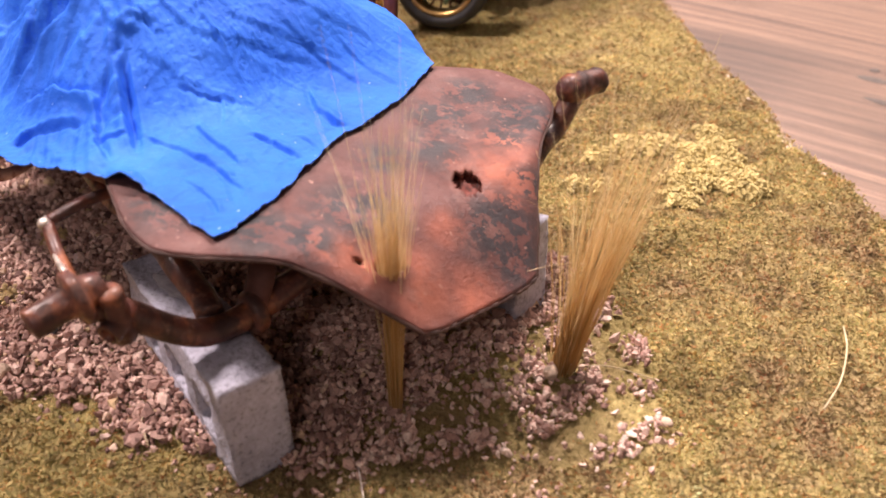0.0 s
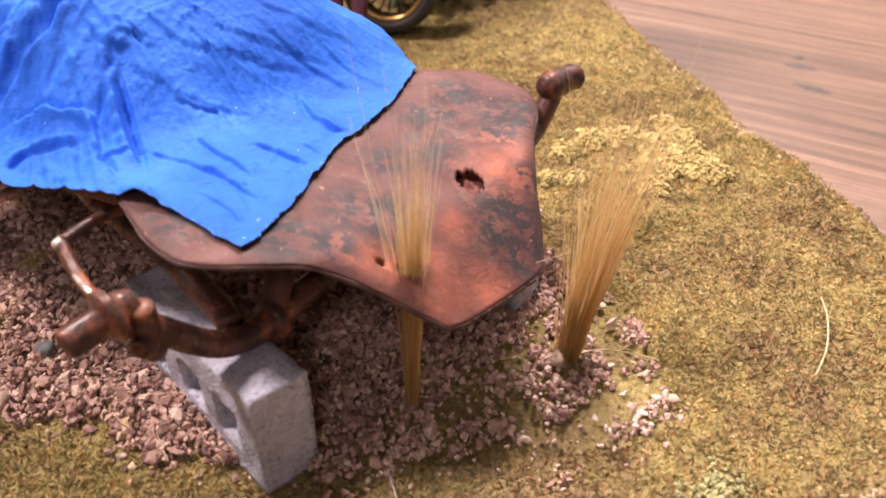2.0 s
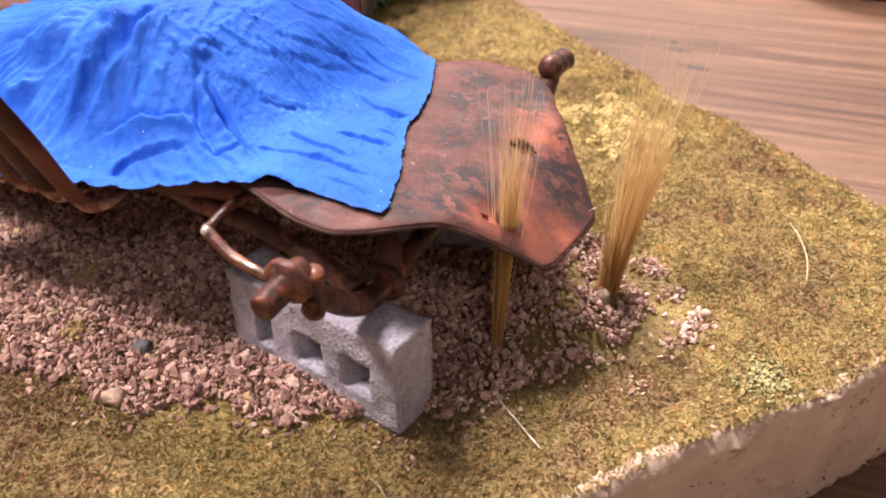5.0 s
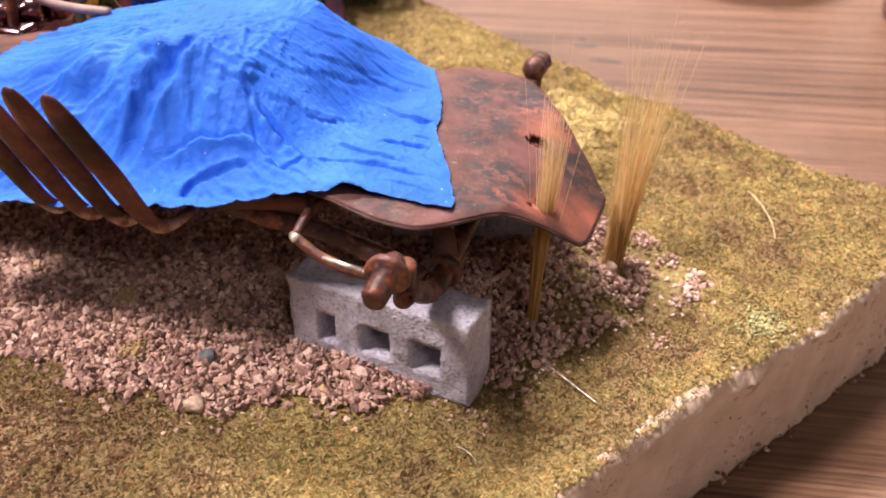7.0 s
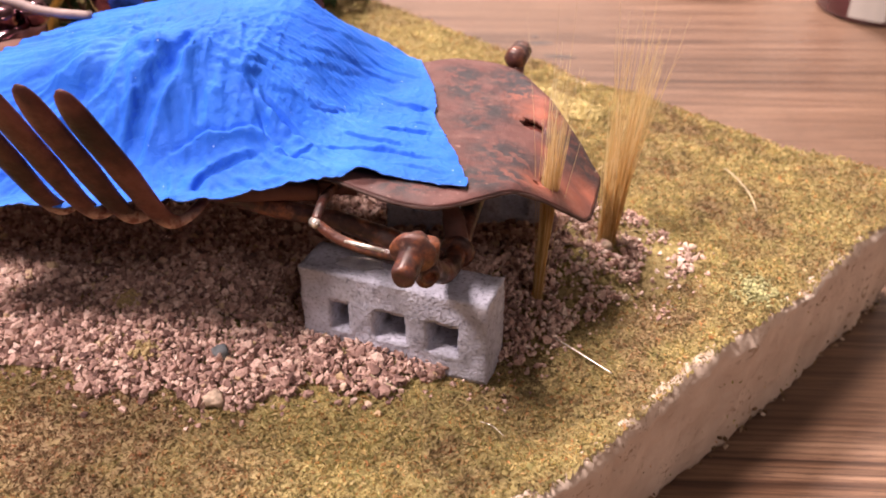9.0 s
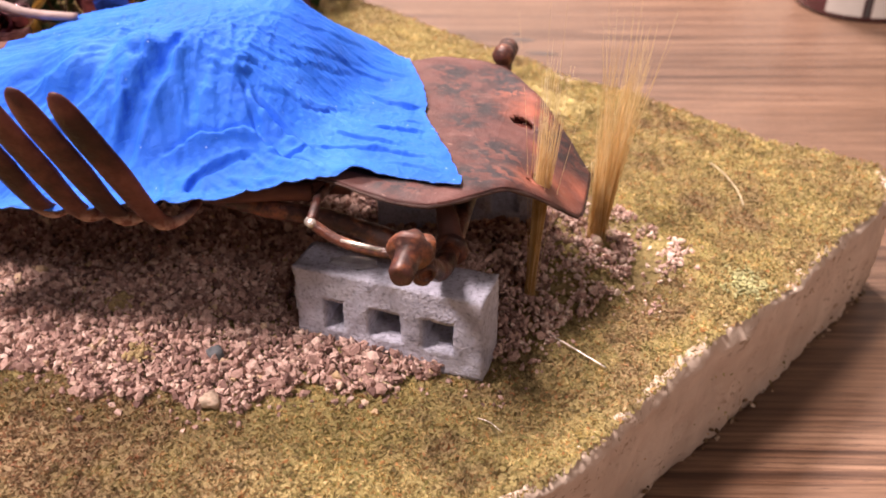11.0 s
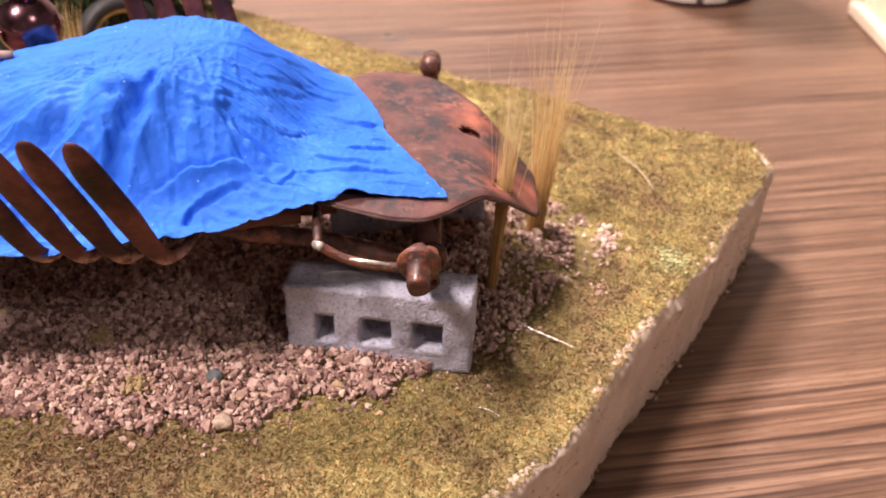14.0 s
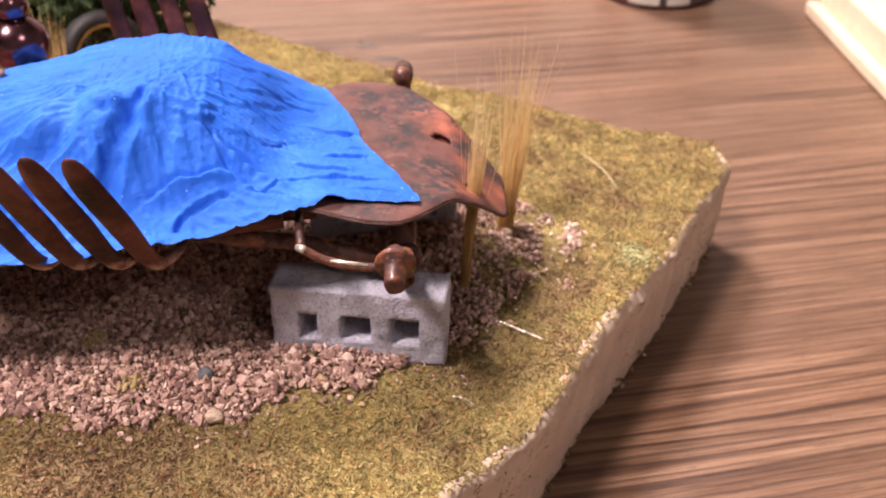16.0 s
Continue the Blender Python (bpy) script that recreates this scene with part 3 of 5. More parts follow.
SHRED_V = np.array([(1, 0, 0.1), (-1, 0.1, 0), (-0.1, 0.9, -0.35), (0.1, -0.8, 0.4)], float)
SHRED_F = np.array([(0, 2, 1), (0, 1, 3)])


def scatter(centres, sizes, rng, base, squash=(0.7, 1.0), lumpy=0.25, skew=0.0):
    """Many small crumbs in one mesh: deformed copies of a base form."""
    bv, bf = base
    n, k = len(centres), len(bv)
    q = rng.normal(size=(n, 4))
    q /= np.linalg.norm(q, axis=1)[:, None]
    w, x, y, z = q.T
    rot = np.stack([np.stack([1 - 2 * (y * y + z * z), 2 * (x * y - z * w), 2 * (x * z + y * w)], 1),
                    np.stack([2 * (x * y + z * w), 1 - 2 * (x * x + z * z), 2 * (y * z - x * w)], 1),
                    np.stack([2 * (x * z - y * w), 2 * (y * z + x * w), 1 - 2 * (x * x + y * y)], 1)], 1)
    local = bv[None] * (1 + rng.uniform(-lumpy, lumpy, (n, k, 1))) * np.stack([np.ones(n), rng.uniform(*squash, n), rng.uniform(*squash, n)], 1)[:, None, :]
    if skew:
        local = local + rng.uniform(-skew, skew, (n, k, 3))
    world_v = np.einsum("nij,nkj->nki", rot, local) * sizes[:, None, None] + centres[:, None, :]
    faces = (bf[None] + (np.arange(n) * k)[:, None, None]).reshape(-1, bf.shape[1])
    return world_v.reshape(-1, 3), faces


def raw_object(name, verts, faces, mat, smooth=False):
    me = bpy.data.meshes.new(name)
    me.vertices.add(len(verts))
    me.vertices.foreach_set("co", (verts * MM).astype(np.float32).ravel())
    me.loops.add(faces.size)
    me.loops.foreach_set("vertex_index", faces.astype(np.int32).ravel())
    me.polygons.add(len(faces))
    me.polygons.foreach_set("loop_start", np.arange(0, faces.size, faces.shape[1], dtype=np.int32))
    me.update(calc_edges=True)
    me.validate()
    if smooth:
        me.shade_smooth()
    else:
        me.shade_flat()
    me.materials.append(mat)
    return new(name, me)


def gravel_mask(x, y):
    """Where the gravel lies: a long bed under the car, a tongue towards the nose, strays outside."""
    w = 0.10 * np.sin(x * 0.55 + 1.0) + 0.08 * np.sin(x * 1.3 + y * 0.9)
    right = np.interp(x, [-80, -40, -24, -16, -10, -4, 2, 6, 12, 16, 21], [-20, -21.5, -23.5, -23, -19.5, -18, -14.5, -11.5, -5.5, 0.5, 5.5])
    left = np.interp(x, [-80, -40, -10, 6, 12, 16, 19, 21], [19, 19, 18, 17.5, 15.5, 13, 10.5, 7])
    inside_y = (y > right + 7 * w) & (y < left + 7 * w) & (x < 20.8 + 6 * w) & (x > -78)
    return inside_y


def build_gravel():
    rng = np.random.default_rng(11)
    n = 60000
    x, y = rng.uniform(-62, 24, n), rng.uniform(-27, 21, n)
    patch = np.array([noise.noise(Vector((a * 0.38, b * 0.38, 7.0))) for a, b in zip(x, y)])
    keep = gravel_mask(x, y) & ((x < 7) | (rng.uniform(size=n) < np.clip(0.62 + 1.6 * patch - 0.045 * (x - 7), 0.03, 0.9)))
    edge = rng.uniform(size=n) < 0.05
    near = gravel_mask(x, y + 2.2) | gravel_mask(x - 2.0, y + 1.0)
    keep |= edge & near
    x, y = x[keep], y[keep]
    for cx, cy, k, r in ((18.0, -1.7, 16, 0.75), (11.6, -4.6, 14, 0.9), (9.6, -9.0, 10, 0.7), (20.9, 8.4, 22, 1.3), (4.5, -15.5, 16, 1.2), (14.5, 1.2, 14, 1.2)):
        x, y = np.append(x, rng.normal(cx, r, k)), np.append(y, rng.normal(cy, r, k))
    size = np.clip(rng.lognormal(-1.34, 0.36, len(x)), 0.13, 0.70)
    size *= np.interp(x, [2, 8, 20], [1.0, 0.86, 0.80])
    z = hills(x, y) + gravel_height(x, y) + rng.uniform(0.0, 0.62, len(x)) * (gravel_mask(x, y)) + size * 0.25
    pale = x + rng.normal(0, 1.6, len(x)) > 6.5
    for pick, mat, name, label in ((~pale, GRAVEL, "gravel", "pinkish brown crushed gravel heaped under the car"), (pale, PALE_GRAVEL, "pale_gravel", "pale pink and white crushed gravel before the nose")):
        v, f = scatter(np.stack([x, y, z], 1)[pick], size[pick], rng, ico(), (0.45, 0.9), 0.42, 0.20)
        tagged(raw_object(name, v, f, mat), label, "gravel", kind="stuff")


build_gravel()


def build_flock():
    """Short fibres and crumbs bedded in the turf, some stuck along the foot of the slab."""
    rng = np.random.default_rng(3)
    n = 700000
    x, y = rng.uniform(-64, 46, n), rng.uniform(-48, 80, n)
    far = np.hypot(x - 5, y + 5) > 62
    keep = inside(x, y, RIM_XY[::4]) & ~(gravel_mask(x, y) & (rng.uniform(size=n) < 0.90)) & ~(far & (rng.uniform(size=n) < 0.45))
    x, y = x[keep], y[keep]
    d = rim_distance(x, y)
    w = lip_width(x, y)
    keep = rng.uniform(size=len(x)) < np.clip(0.30 + 0.70 * (d - 0.5 * w) / (1.6 * w), 0.22, 1.0)
    x, y = x[keep], y[keep]
    size = np.clip(rng.lognormal(-1.72, 0.36, len(x)), 0.09, 0.48)
    z = hills(x, y) + gravel_height(x, y) * 0.8 + lumps(x, y) + rng.uniform(-0.02, 0.12, len(x))
    k = rng.integers(0, len(RIM_FINE), 1700)
    rim = np.array(RIM_FINE)[k]
    drop = rng.uniform(0, 1, len(k)) ** 2.2
    x, y = np.concatenate([x, rim[:, 0] - rim[:, 2] * 0.75 * (1 - drop)]), np.concatenate([y, rim[:, 1] - rim[:, 3] * 0.75 * (1 - drop)])
    z = np.concatenate([z, np.maximum(-14.9, -14.8 + 14.2 * drop)])
    size = np.concatenate([size, rng.uniform(0.08, 0.34, len(k))])
    v, f = scatter(np.stack([x, y, z], 1), size, rng, (SHRED_V, SHRED_F), (0.25, 0.6), 0.25)
    ob = raw_object("turf_flock", v, f, FLOCK)
    tagged(ob, "crumbly olive, yellow and brown fibre turf", "turf", kind="stuff")


build_flock()


def build_crumbs():
    """Broken plaster and dirt along the foot of the slab."""
    rng = np.random.default_rng(44)
    near = np.array([p for p in RIM_FINE if p[0] > -30 and -50 < p[1] < 60])
    n = 240
    r = near[rng.integers(0, len(near), n)]
    out = rng.uniform(-1.0, -0.1, n)
    x, y = r[:, 0] + r[:, 2] * out, r[:, 1] + r[:, 3] * out
    size = rng.uniform(0.10, 0.36, n)
    z = -15 + size * 0.6 + rng.uniform(0, 1, n) ** 2 * 1.8
    v, f = scatter(np.stack([x, y, z], 1), size, rng, (CHIP_V, CHIP_F), (0.5, 1.0), 0.3, 0.2)
    tagged(raw_object("plaster_crumbs", v, f, CRUMB), "broken plaster crumbs and dirt along the slab's edge", "crumbs", kind="stuff")


build_crumbs()

# ---------------------------------------------------------------- the rusted car
MID = 1.2


def nose_height(x):
    return smooth_table(x, [-40, -12, -8, -5, -1, 2.5, 5.2, 6.4, 8.3, 9.6, 10.6, 12], [16.6, 16.8, 16.7, 16.3, 15.9, 15.4, 14.6, 13.7, 12.2, 11.0, 10.2, 9.2])


def nose_half(x):
    return smooth_table(x, [-40, -16, -9, -6, -3, 0, 2, 4, 6.5, 9, 10.6, 11.2], [14.0, 14.0, 14.9, 15.8, 16.6, 16.5, 14.8, 12.0, 9.2, 6.7, 4.9, 4.5])


def wing(x):
    """How much wider the far flank of the nose flares."""
    return 1 + smooth_table(x, [-14, -11, -9, -7, -2, 3, 6], [-0.12, -0.10, 0.02, 0.16, 0.14, 0.02, 0.0])


def shell_z(x, y):
    v = (y - MID) / nose_half(x)
    v = np.where(v > 0, v / wing(x), v)
    cup = np.interp(x, [-12, 0, 5, 8, 10.6], [0.4, 0.5, 1.0, 0.6, 0.1])
    droop = np.clip((np.abs(v) - 0.86) / 0.14, 0, 1) ** 2
    drop = np.interp(x, [-12, -3, 3, 7, 10.6], [0.4, 0.5, 0.4, 0.25, 0.1])
    return nose_height(x) - 0.085 * (y - MID) + cup * v * v - drop * droop


def build_shell(car):
    """The nose: a thin flared plate with a rolled edge, a torn hole and a small one for the grass."""
    nu, nv = 120, 150
    verts, keep = [], []
    for side in (0, 1):
        for i in range(nu):
            x = 10.9 - (10.9 + 11.2) * i / (nu - 1)
            for j in range(nv):
                v = -1 + 2 * j / (nv - 1)
                xx = x
                if x > 9.5:
                    xx = x - 0.25 * (x - 9.5) * abs(v) ** 8
                y = MID + v * float(nose_half(xx)) * (float(wing(xx)) if v > 0 else 1.0)
                z = float(shell_z(xx, y)) + 0.10 * fbm((xx, y, 0), 0.30)
                dent = math.exp(-(((xx - 4.3) / 1.6) ** 2 + ((y - 5.8) / 1.8) ** 2)) * 0.35
                dent += math.exp(-(((xx - 6.4) / 1.3) ** 2 + ((y + 3.9) / 1.3) ** 2)) * 0.25
                z -= dent
                e = 0.42 * (1 if side else 0)
                verts.append((xx, y, z - e))
    def hole(x, y):
        wob = 0.30 * fbm((x * 2, y * 2, 1), 1.0)
        wob = wob + 0.12 * fbm((x * 2.6, y * 2.6, 3), 1.0)
        a = ((x - 4.2) * 0.95 - (y - 5.9) * 0.30) / 1.25
        c = ((y - 5.9) * 0.95 + (x - 4.2) * 0.30) / 0.92
        return a * a + c * c < 1 + 2.8 * wob or ((x - 7.05) / 0.62) ** 2 + ((y + 3.55) / 0.95) ** 2 < 1 + 2.0 * wob or ((x - 6.3) / 0.30) ** 2 + ((y + 5.3) / 0.34) ** 2 < 1
    n = nu * nv
    cell = [[False] * (nv - 1) for _ in range(nu - 1)]
    faces = []
    for i in range(nu - 1):
        for j in range(nv - 1):
            a = i * nv + j
            cx = sum(verts[k][0] for k in (a, a + 1, a + nv, a + nv + 1)) / 4
            cy = sum(verts[k][1] for k in (a, a + 1, a + nv, a + nv + 1)) / 4
            cell[i][j] = not hole(cx, cy)
            if cell[i][j]:
                faces.append((a, a + nv, a + nv + 1, a + 1))
                faces.append((n + a, n + a + 1, n + a + nv + 1, n + a + nv))
    def solid(i, j):
        return 0 <= i < nu - 1 and 0 <= j < nv - 1 and cell[i][j]
    for i in range(nu - 1):
        for j in range(nv - 1):
            if not cell[i][j]:
                continue
            a = i * nv + j
            for di, dj, p, q in ((-1, 0, a, a + 1), (1, 0, a + nv + 1, a + nv), (0, -1, a + nv, a), (0, 1, a + 1, a + nv + 1)):
                if not solid(i + di, j + dj):
                    faces.append((p, q, n + q, n + p))
    rim = [verts[i * nv] for i in range(nu - 1, -1, -1)] + [verts[j] for j in range(nv)] + [verts[i * nv + nv - 1] for i in range(nu)]
    rim = [(x, y, z - 0.27) for x, y, z in rim]
    shell = part("nose_shell", (verts, faces), SHELL, car, "rust-red nose cowl with orange bloom, soot patches and a torn hole")
    # bead along the rim, its shade painted in as a dark colour
    part("edge_bead", tube(rim[::2], [0.15 + 0.05 * math.sin(k * 0.9) * math.sin(k * 0.23) for k in range(len(rim[::2]))], 8), EDGE_SHADE, shell, "rolled edge of the nose cowl, coloured dark for its shade")
    panel = [(x, y, float(shell_z(np.float64(x), np.float64(y))) - 0.95 + 0.75 * fbm((x, y, 4), 1.3, 3)) for x in np.linspace(1.6, 6.6, 25) for y in np.linspace(2.8, 8.8, 31)]
    low = [(x, y, z - 0.35) for x, y, z in panel]
    sheet = grid_faces(25, 31)
    part("inner_panel", (panel + low, [tuple(reversed(f)) for f in sheet] + [tuple(q + 775 for q in f) for f in sheet]), FLAKES, shell, "dark red flaking inner panel behind the torn hole")


def hull_section(x):
    top = float(tent_top(x)) - (2.6 if x > -41 else 1.2)
    half = float(np.interp(x, [-60, -43, -40, -20, -8], [12.5, 13.5, 12.6, 12.2, 11.4]))
    low = float(np.interp(x, [-60, -40, -8], [12.0, 13.0, 14.4]))
    crown = float(np.interp(x, [-60, -42, -30, -20, -12, -8], [0.7, 0.7, 0.9, 1.0, 1.0, 1.0]))
    pts = []
    for s in range(25):
        a = math.pi * s / 24
        c, h = math.cos(a), math.sin(a)
        y = MID - half * math.copysign(abs(c) ** (0.5 + 0.5 * crown), c)
        z = low + 1.0 + (top - low - 1.0) * h ** 1.05
        pts.append((x, y, z))
    return [(x, MID - half, low)] + pts + [(x, MID + half, low)]


def tent_top(x):
    return smooth_table(x, [-60, -48, -42, -35, -29, -25, -22.5, -18.6, -15, -11.5, -8, 4], [19.2, 20.0, 21.0, 22.8, 24.4, 24.9, 25.0, 23.9, 21.3, 18.9, 17.4, 15])


def build_hull(car):
    xs = np.linspace(-8, -62, 37)
    rows = [hull_section(float(x)) for x in xs]
    nv = len(rows[0])
    verts = [p for r in rows for p in r]
    faces = grid_faces(len(xs), nv, True)
    faces.append(tuple(range(nv)))
    faces.append(tuple((len(xs) - 1) * nv + i for i in range(nv - 1, -1, -1)))
    part("body_hull", (verts, faces), RUST, car, "dull pinkish rust body")
    for s in (-1, 1):
        rail = [(-11, MID + s * 12.4, 15.0), (-14, MID + s * 13.0, 15.0), (-19.5, MID + s * 14.0, 14.8), (-30, MID + s * 13.6, 14.0), (-58, MID + s * 12.5, 13.0)]
        part("side_rail", tube(bend(rail, 6), 0.75, 10, 1.2), RUST, car)


def build_axle(car):
    """A dropped front axle with a spindle, a drop link and a bent steering rod on each side."""
    mid = []
    for s in (-1, 1):
        y = lambda d: MID + s * d
        tip_z = 16.0 if s < 0 else 14.4
        arm = [(-0.3, y(20.6), tip_z - 0.6), (-0.2, y(18.6), tip_z - 2.6), (0.2, y(16.4), 11.2), (0.4, y(14.4), 10.0), (0.5, y(11.5), 9.8), (0.5, y(7.0), 10.6), (0.5, y(0.0), 11.4)]
        k = 0.0 if s < 0 else -3.4
        beam = part("axle_beam", tube(bend(arm, 6), [0.92] * 37, 14), RUSTY_GLOSS, car)
        spindle = [(0.0, -1.4), (0.85, -1.4), (1.05, -0.7), (1.1, -0.25), (1.62, -0.12), (1.74, 0.05), (1.74, 0.38), (1.60, 0.55), (1.12, 0.66), (0.94, 0.95), (0.92, 2.9), (0.84, 3.12), (0.62, 3.2), (0.0, 3.05)]
        if s > 0:
            spindle = [(0.0, -1.7), (0.8, -1.6), (1.12, -1.15), (1.25, -0.55), (1.20, -0.1), (1.08, 0.1), (1.16, 0.35), (1.20, 0.75), (1.02, 1.0), (1.10, 1.3), (1.08, 2.3), (1.12, 2.6), (0.95, 3.0), (0.5, 3.15), (0.0, 3.1)]
        hub, ring_faces = lathe(spindle, (-0.3, y(21.0), tip_z + 0.1), (0, s, -0.12), 26)
        hub = [(p[0] + 0.22 * fbm((p[0], p[1], p[2]), 0.9, 2), p[1], p[2] + 0.22 * fbm((p[0], p[1], p[2] + 9), 0.9, 2)) for p in hub]
        part("spindle", (hub, ring_faces), RUSTY_GLOSS, car, "varnished rusty hub spindle")
        if s < 0:
            part("king_pin", lathe([(0.0, -2.9), (0.72, -2.9), (0.80, -2.6), (0.80, 0.9), (0.68, 1.2), (0.0, 1.2)], (0.4, y(19.6), tip_z - 0.9), (0.15, 0.1 * s, 1), 16), RUSTY_GLOSS, beam)
        eye = (0.35, y(19.7), tip_z - 2.3)
        if s < 0:
            part("knuckle_eye", lathe([(0.42, -1.3), (0.70, -1.3), (0.76, -1.1), (0.76, 0.80), (0.70, 0.95), (0.55, 0.97), (0.44, 0.80), (0.42, -1.2)], eye, (0.45, s * 0.85, -0.15), 18), RUSTY_GLOSS, beam, "hollow rusty knuckle eye")
        rod = [(-9.4, y(12.0), 15.6 + k), (-9.0, y(16.0), 16.6 + k), (-8.5, y(19.3), 16.5 + k)]
        part("steering_arm", tube(bend(rod, 5), 0.40, 10), RUSTY_GLOSS, car)
        tie = part("steering_rod", tube(bend([(-8.5, y(19.4), 16.5 + k), (-6.5, y(19.9), 15.6 + k), (-4.0, y(20.3), 15.2 + k), (-1.2, y(20.6), 15.2 + k)], 5), 0.42, 10), RUSTY_GLOSS, car)
        part("rod_joint", lathe([(0, -0.6), (0.26, -0.5), (0.40, -0.2), (0.36, 0.15), (0.40, 0.4), (0.28, 0.62), (0, 0.7)], (-8.55, y(19.4), 16.5 + k), (0.5, s * 0.6, 0.2), 12), GLUE, tie, "bright bare metal ball joint")
        part("rod_clip", lathe([(0.0, -1.7), (0.13, -1.6), (0.20, 0), (0.14, 1.6), (0.0, 1.7)], (-4.3, y(20.45), 15.62 + k), (1, s * 0.12, -0.06), 8), GLUE, tie, "bright wire clip")
        lift = 0.0 if s < 0 else -1.0
        part("radius_rod", tube(bend([(-0.6, y(13.6), 10.3 + lift), (-2.6, y(13.3), 11.0 + lift), (-9.5, y(13.2), 12.9 + lift), (-15, y(13.2), 13.4 + lift), (-24, y(12.0), 14.2)], 5), [0.95] * 8 + [0.82] * 13, 12), RUSTY_GLOSS, car)
        part("axle_clamp", lathe([(0.9, -0.5), (1.35, -0.5), (1.5, -0.2), (1.5, 0.25), (1.3, 0.5), (0.9, 0.5)], (0.5, y(11.2), 9.8), (0, s, 0.05), 20), RUSTY_GLOSS, beam, "amber varnished clamp round the axle")
        part("spring_perch", tube(bend([(0.5, y(11.0), 10.4), (-0.2, y(9.6), 12.2), (-1.0, y(9.0), 14.2)], 5), [1.0] * 6 + [0.85] * 5, 12, 0.6), RUST, car)


def build_pipes(car):
    """Four upswept exhaust stacks on each side, flattened, with slash-cut tips."""
    for s in (-1, 1):
        for k in range(4):
            x0 = -21.6 - 3.35 * k
            y = lambda d: MID + s * d
            rise, low = k * 0.12, (0.0 if s < 0 else -1.6)
            pts = bend([(x0 + 2.3, y(15.6), 15.6 + low), (x0 + 1.9, y(17.0), 14.9 + low), (x0 + 0.8, y(18.4), 14.4 + low), (x0 - 0.3, y(19.3), 15.6 + low), (x0 - 1.7, y(20.7), 20.2 + low), (x0 - 2.9, y(22.0), 24.2 + low + rise), (x0 - 3.7, y(22.8), 27.3 + low + rise)], 6)
            n = len(pts)
            rad = []
            for i in range(n):
                t = i / (n - 1)
                r = 0.44 + 0.76 * min(1.0, max(0.0, (t - 0.30) / 0.34)) ** 0.8
                if t > 0.80:
                    r *= max(0.05, 1 - ((t - 0.80) / 0.205) ** 2.2) ** 0.6
                rad.append(r)
            part("exhaust_pipe", tube(pts, rad, 18, 0.40, True, (0, s, 0.25)), PIPE, car, "burnt copper exhaust stack")


def build_rear(car):
    """The bare tail behind the sheet: a cockpit rim, a smoked chrome engine block with ribbed covers, and a strut."""
    part("cockpit_rim", tube(bend([(-57, -4.0, 21.0), (-55, 1.0, 23.6), (-50.5, 4.6, 23.6), (-46.2, 5.6, 22.3), (-42, 7.5, 21.4)], 6), 0.75, 10, 0.6), RIM_GREY, car, "pinkish grey worn cockpit rim")
    engine = part("engine", slab(-59, -53, 6, 15, 14.0, 18.6, 0.8), CHROME, car, "smoked chrome engine")
    for k in range(3):
        part("engine_cover", lathe([(0, -1.0), (1.5, -0.9), (1.75, -0.3), (1.55, 0.1), (1.75, 0.5), (1.4, 1.1), (0, 1.3)], (-57.6 + 2.3 * k, 8.0 + 2.4 * k, 19.2), (0.1, -0.3, 1), 18), CHROME, engine)
    part("strut", tube(bend([(-56.8, 5.2, 13.5), (-55.8, 7.6, 17.4), (-55.4, 8.6, 22.5)], 5), 0.62, 10), RUSTY_GLOSS, car)


def build_car():
    car = thing("model_car", (0, MID, 0), "rusted miniature race car without wheels, propped on blocks", "model car")
    build_shell(car)
    build_hull(car)
    build_axle(car)
    build_pipes(car)
    build_rear(car)


build_car()

# ---------------------------------------------------------------- the tarp
# folds of the sheet: width, height, and the line along which it runs, steep on the right hand
NOSE_FOLDS = [
    (0.28, 0.30, (-13.4, -5.3), (-12.5, -4.3), (-11.7, -3.1), (-9.9, -4.2)), (0.40, 0.50, (-10.2, 3.3), (-7.9, 2.5), (-5.9, 2.4), (-5.3, 3.0)),
    (0.34, 0.38, (-10.2, -6.2), (-8.1, -6.2), (-4.7, -6.3)), (0.38, 0.46, (-6.8, -7.9), (-4.8, -7.7), (-2.2, -7.8)), (0.36, 0.44, (-7.5, -3.5), (-6.0, -2.8), (-3.8, -2.4)),
    (0.34, 0.30, (-10.7, -9.6), (-8.3, -8.6), (-6.5, -8.1)), (0.45, 0.20, (-16.0, 4.3), (-13.3, 5.6), (-9.6, 8.0)), (0.45, 0.22, (-13.0, 8.6), (-10.2, 9.6), (-8.2, 10.2)),
    (0.30, 0.26, (-5.6, -0.9), (-4.0, -0.6), (-2.8, -1.2)), (0.32, 0.30, (-4.6, -10.2), (-2.2, -9.9), (-0.4, -10.3)),
]
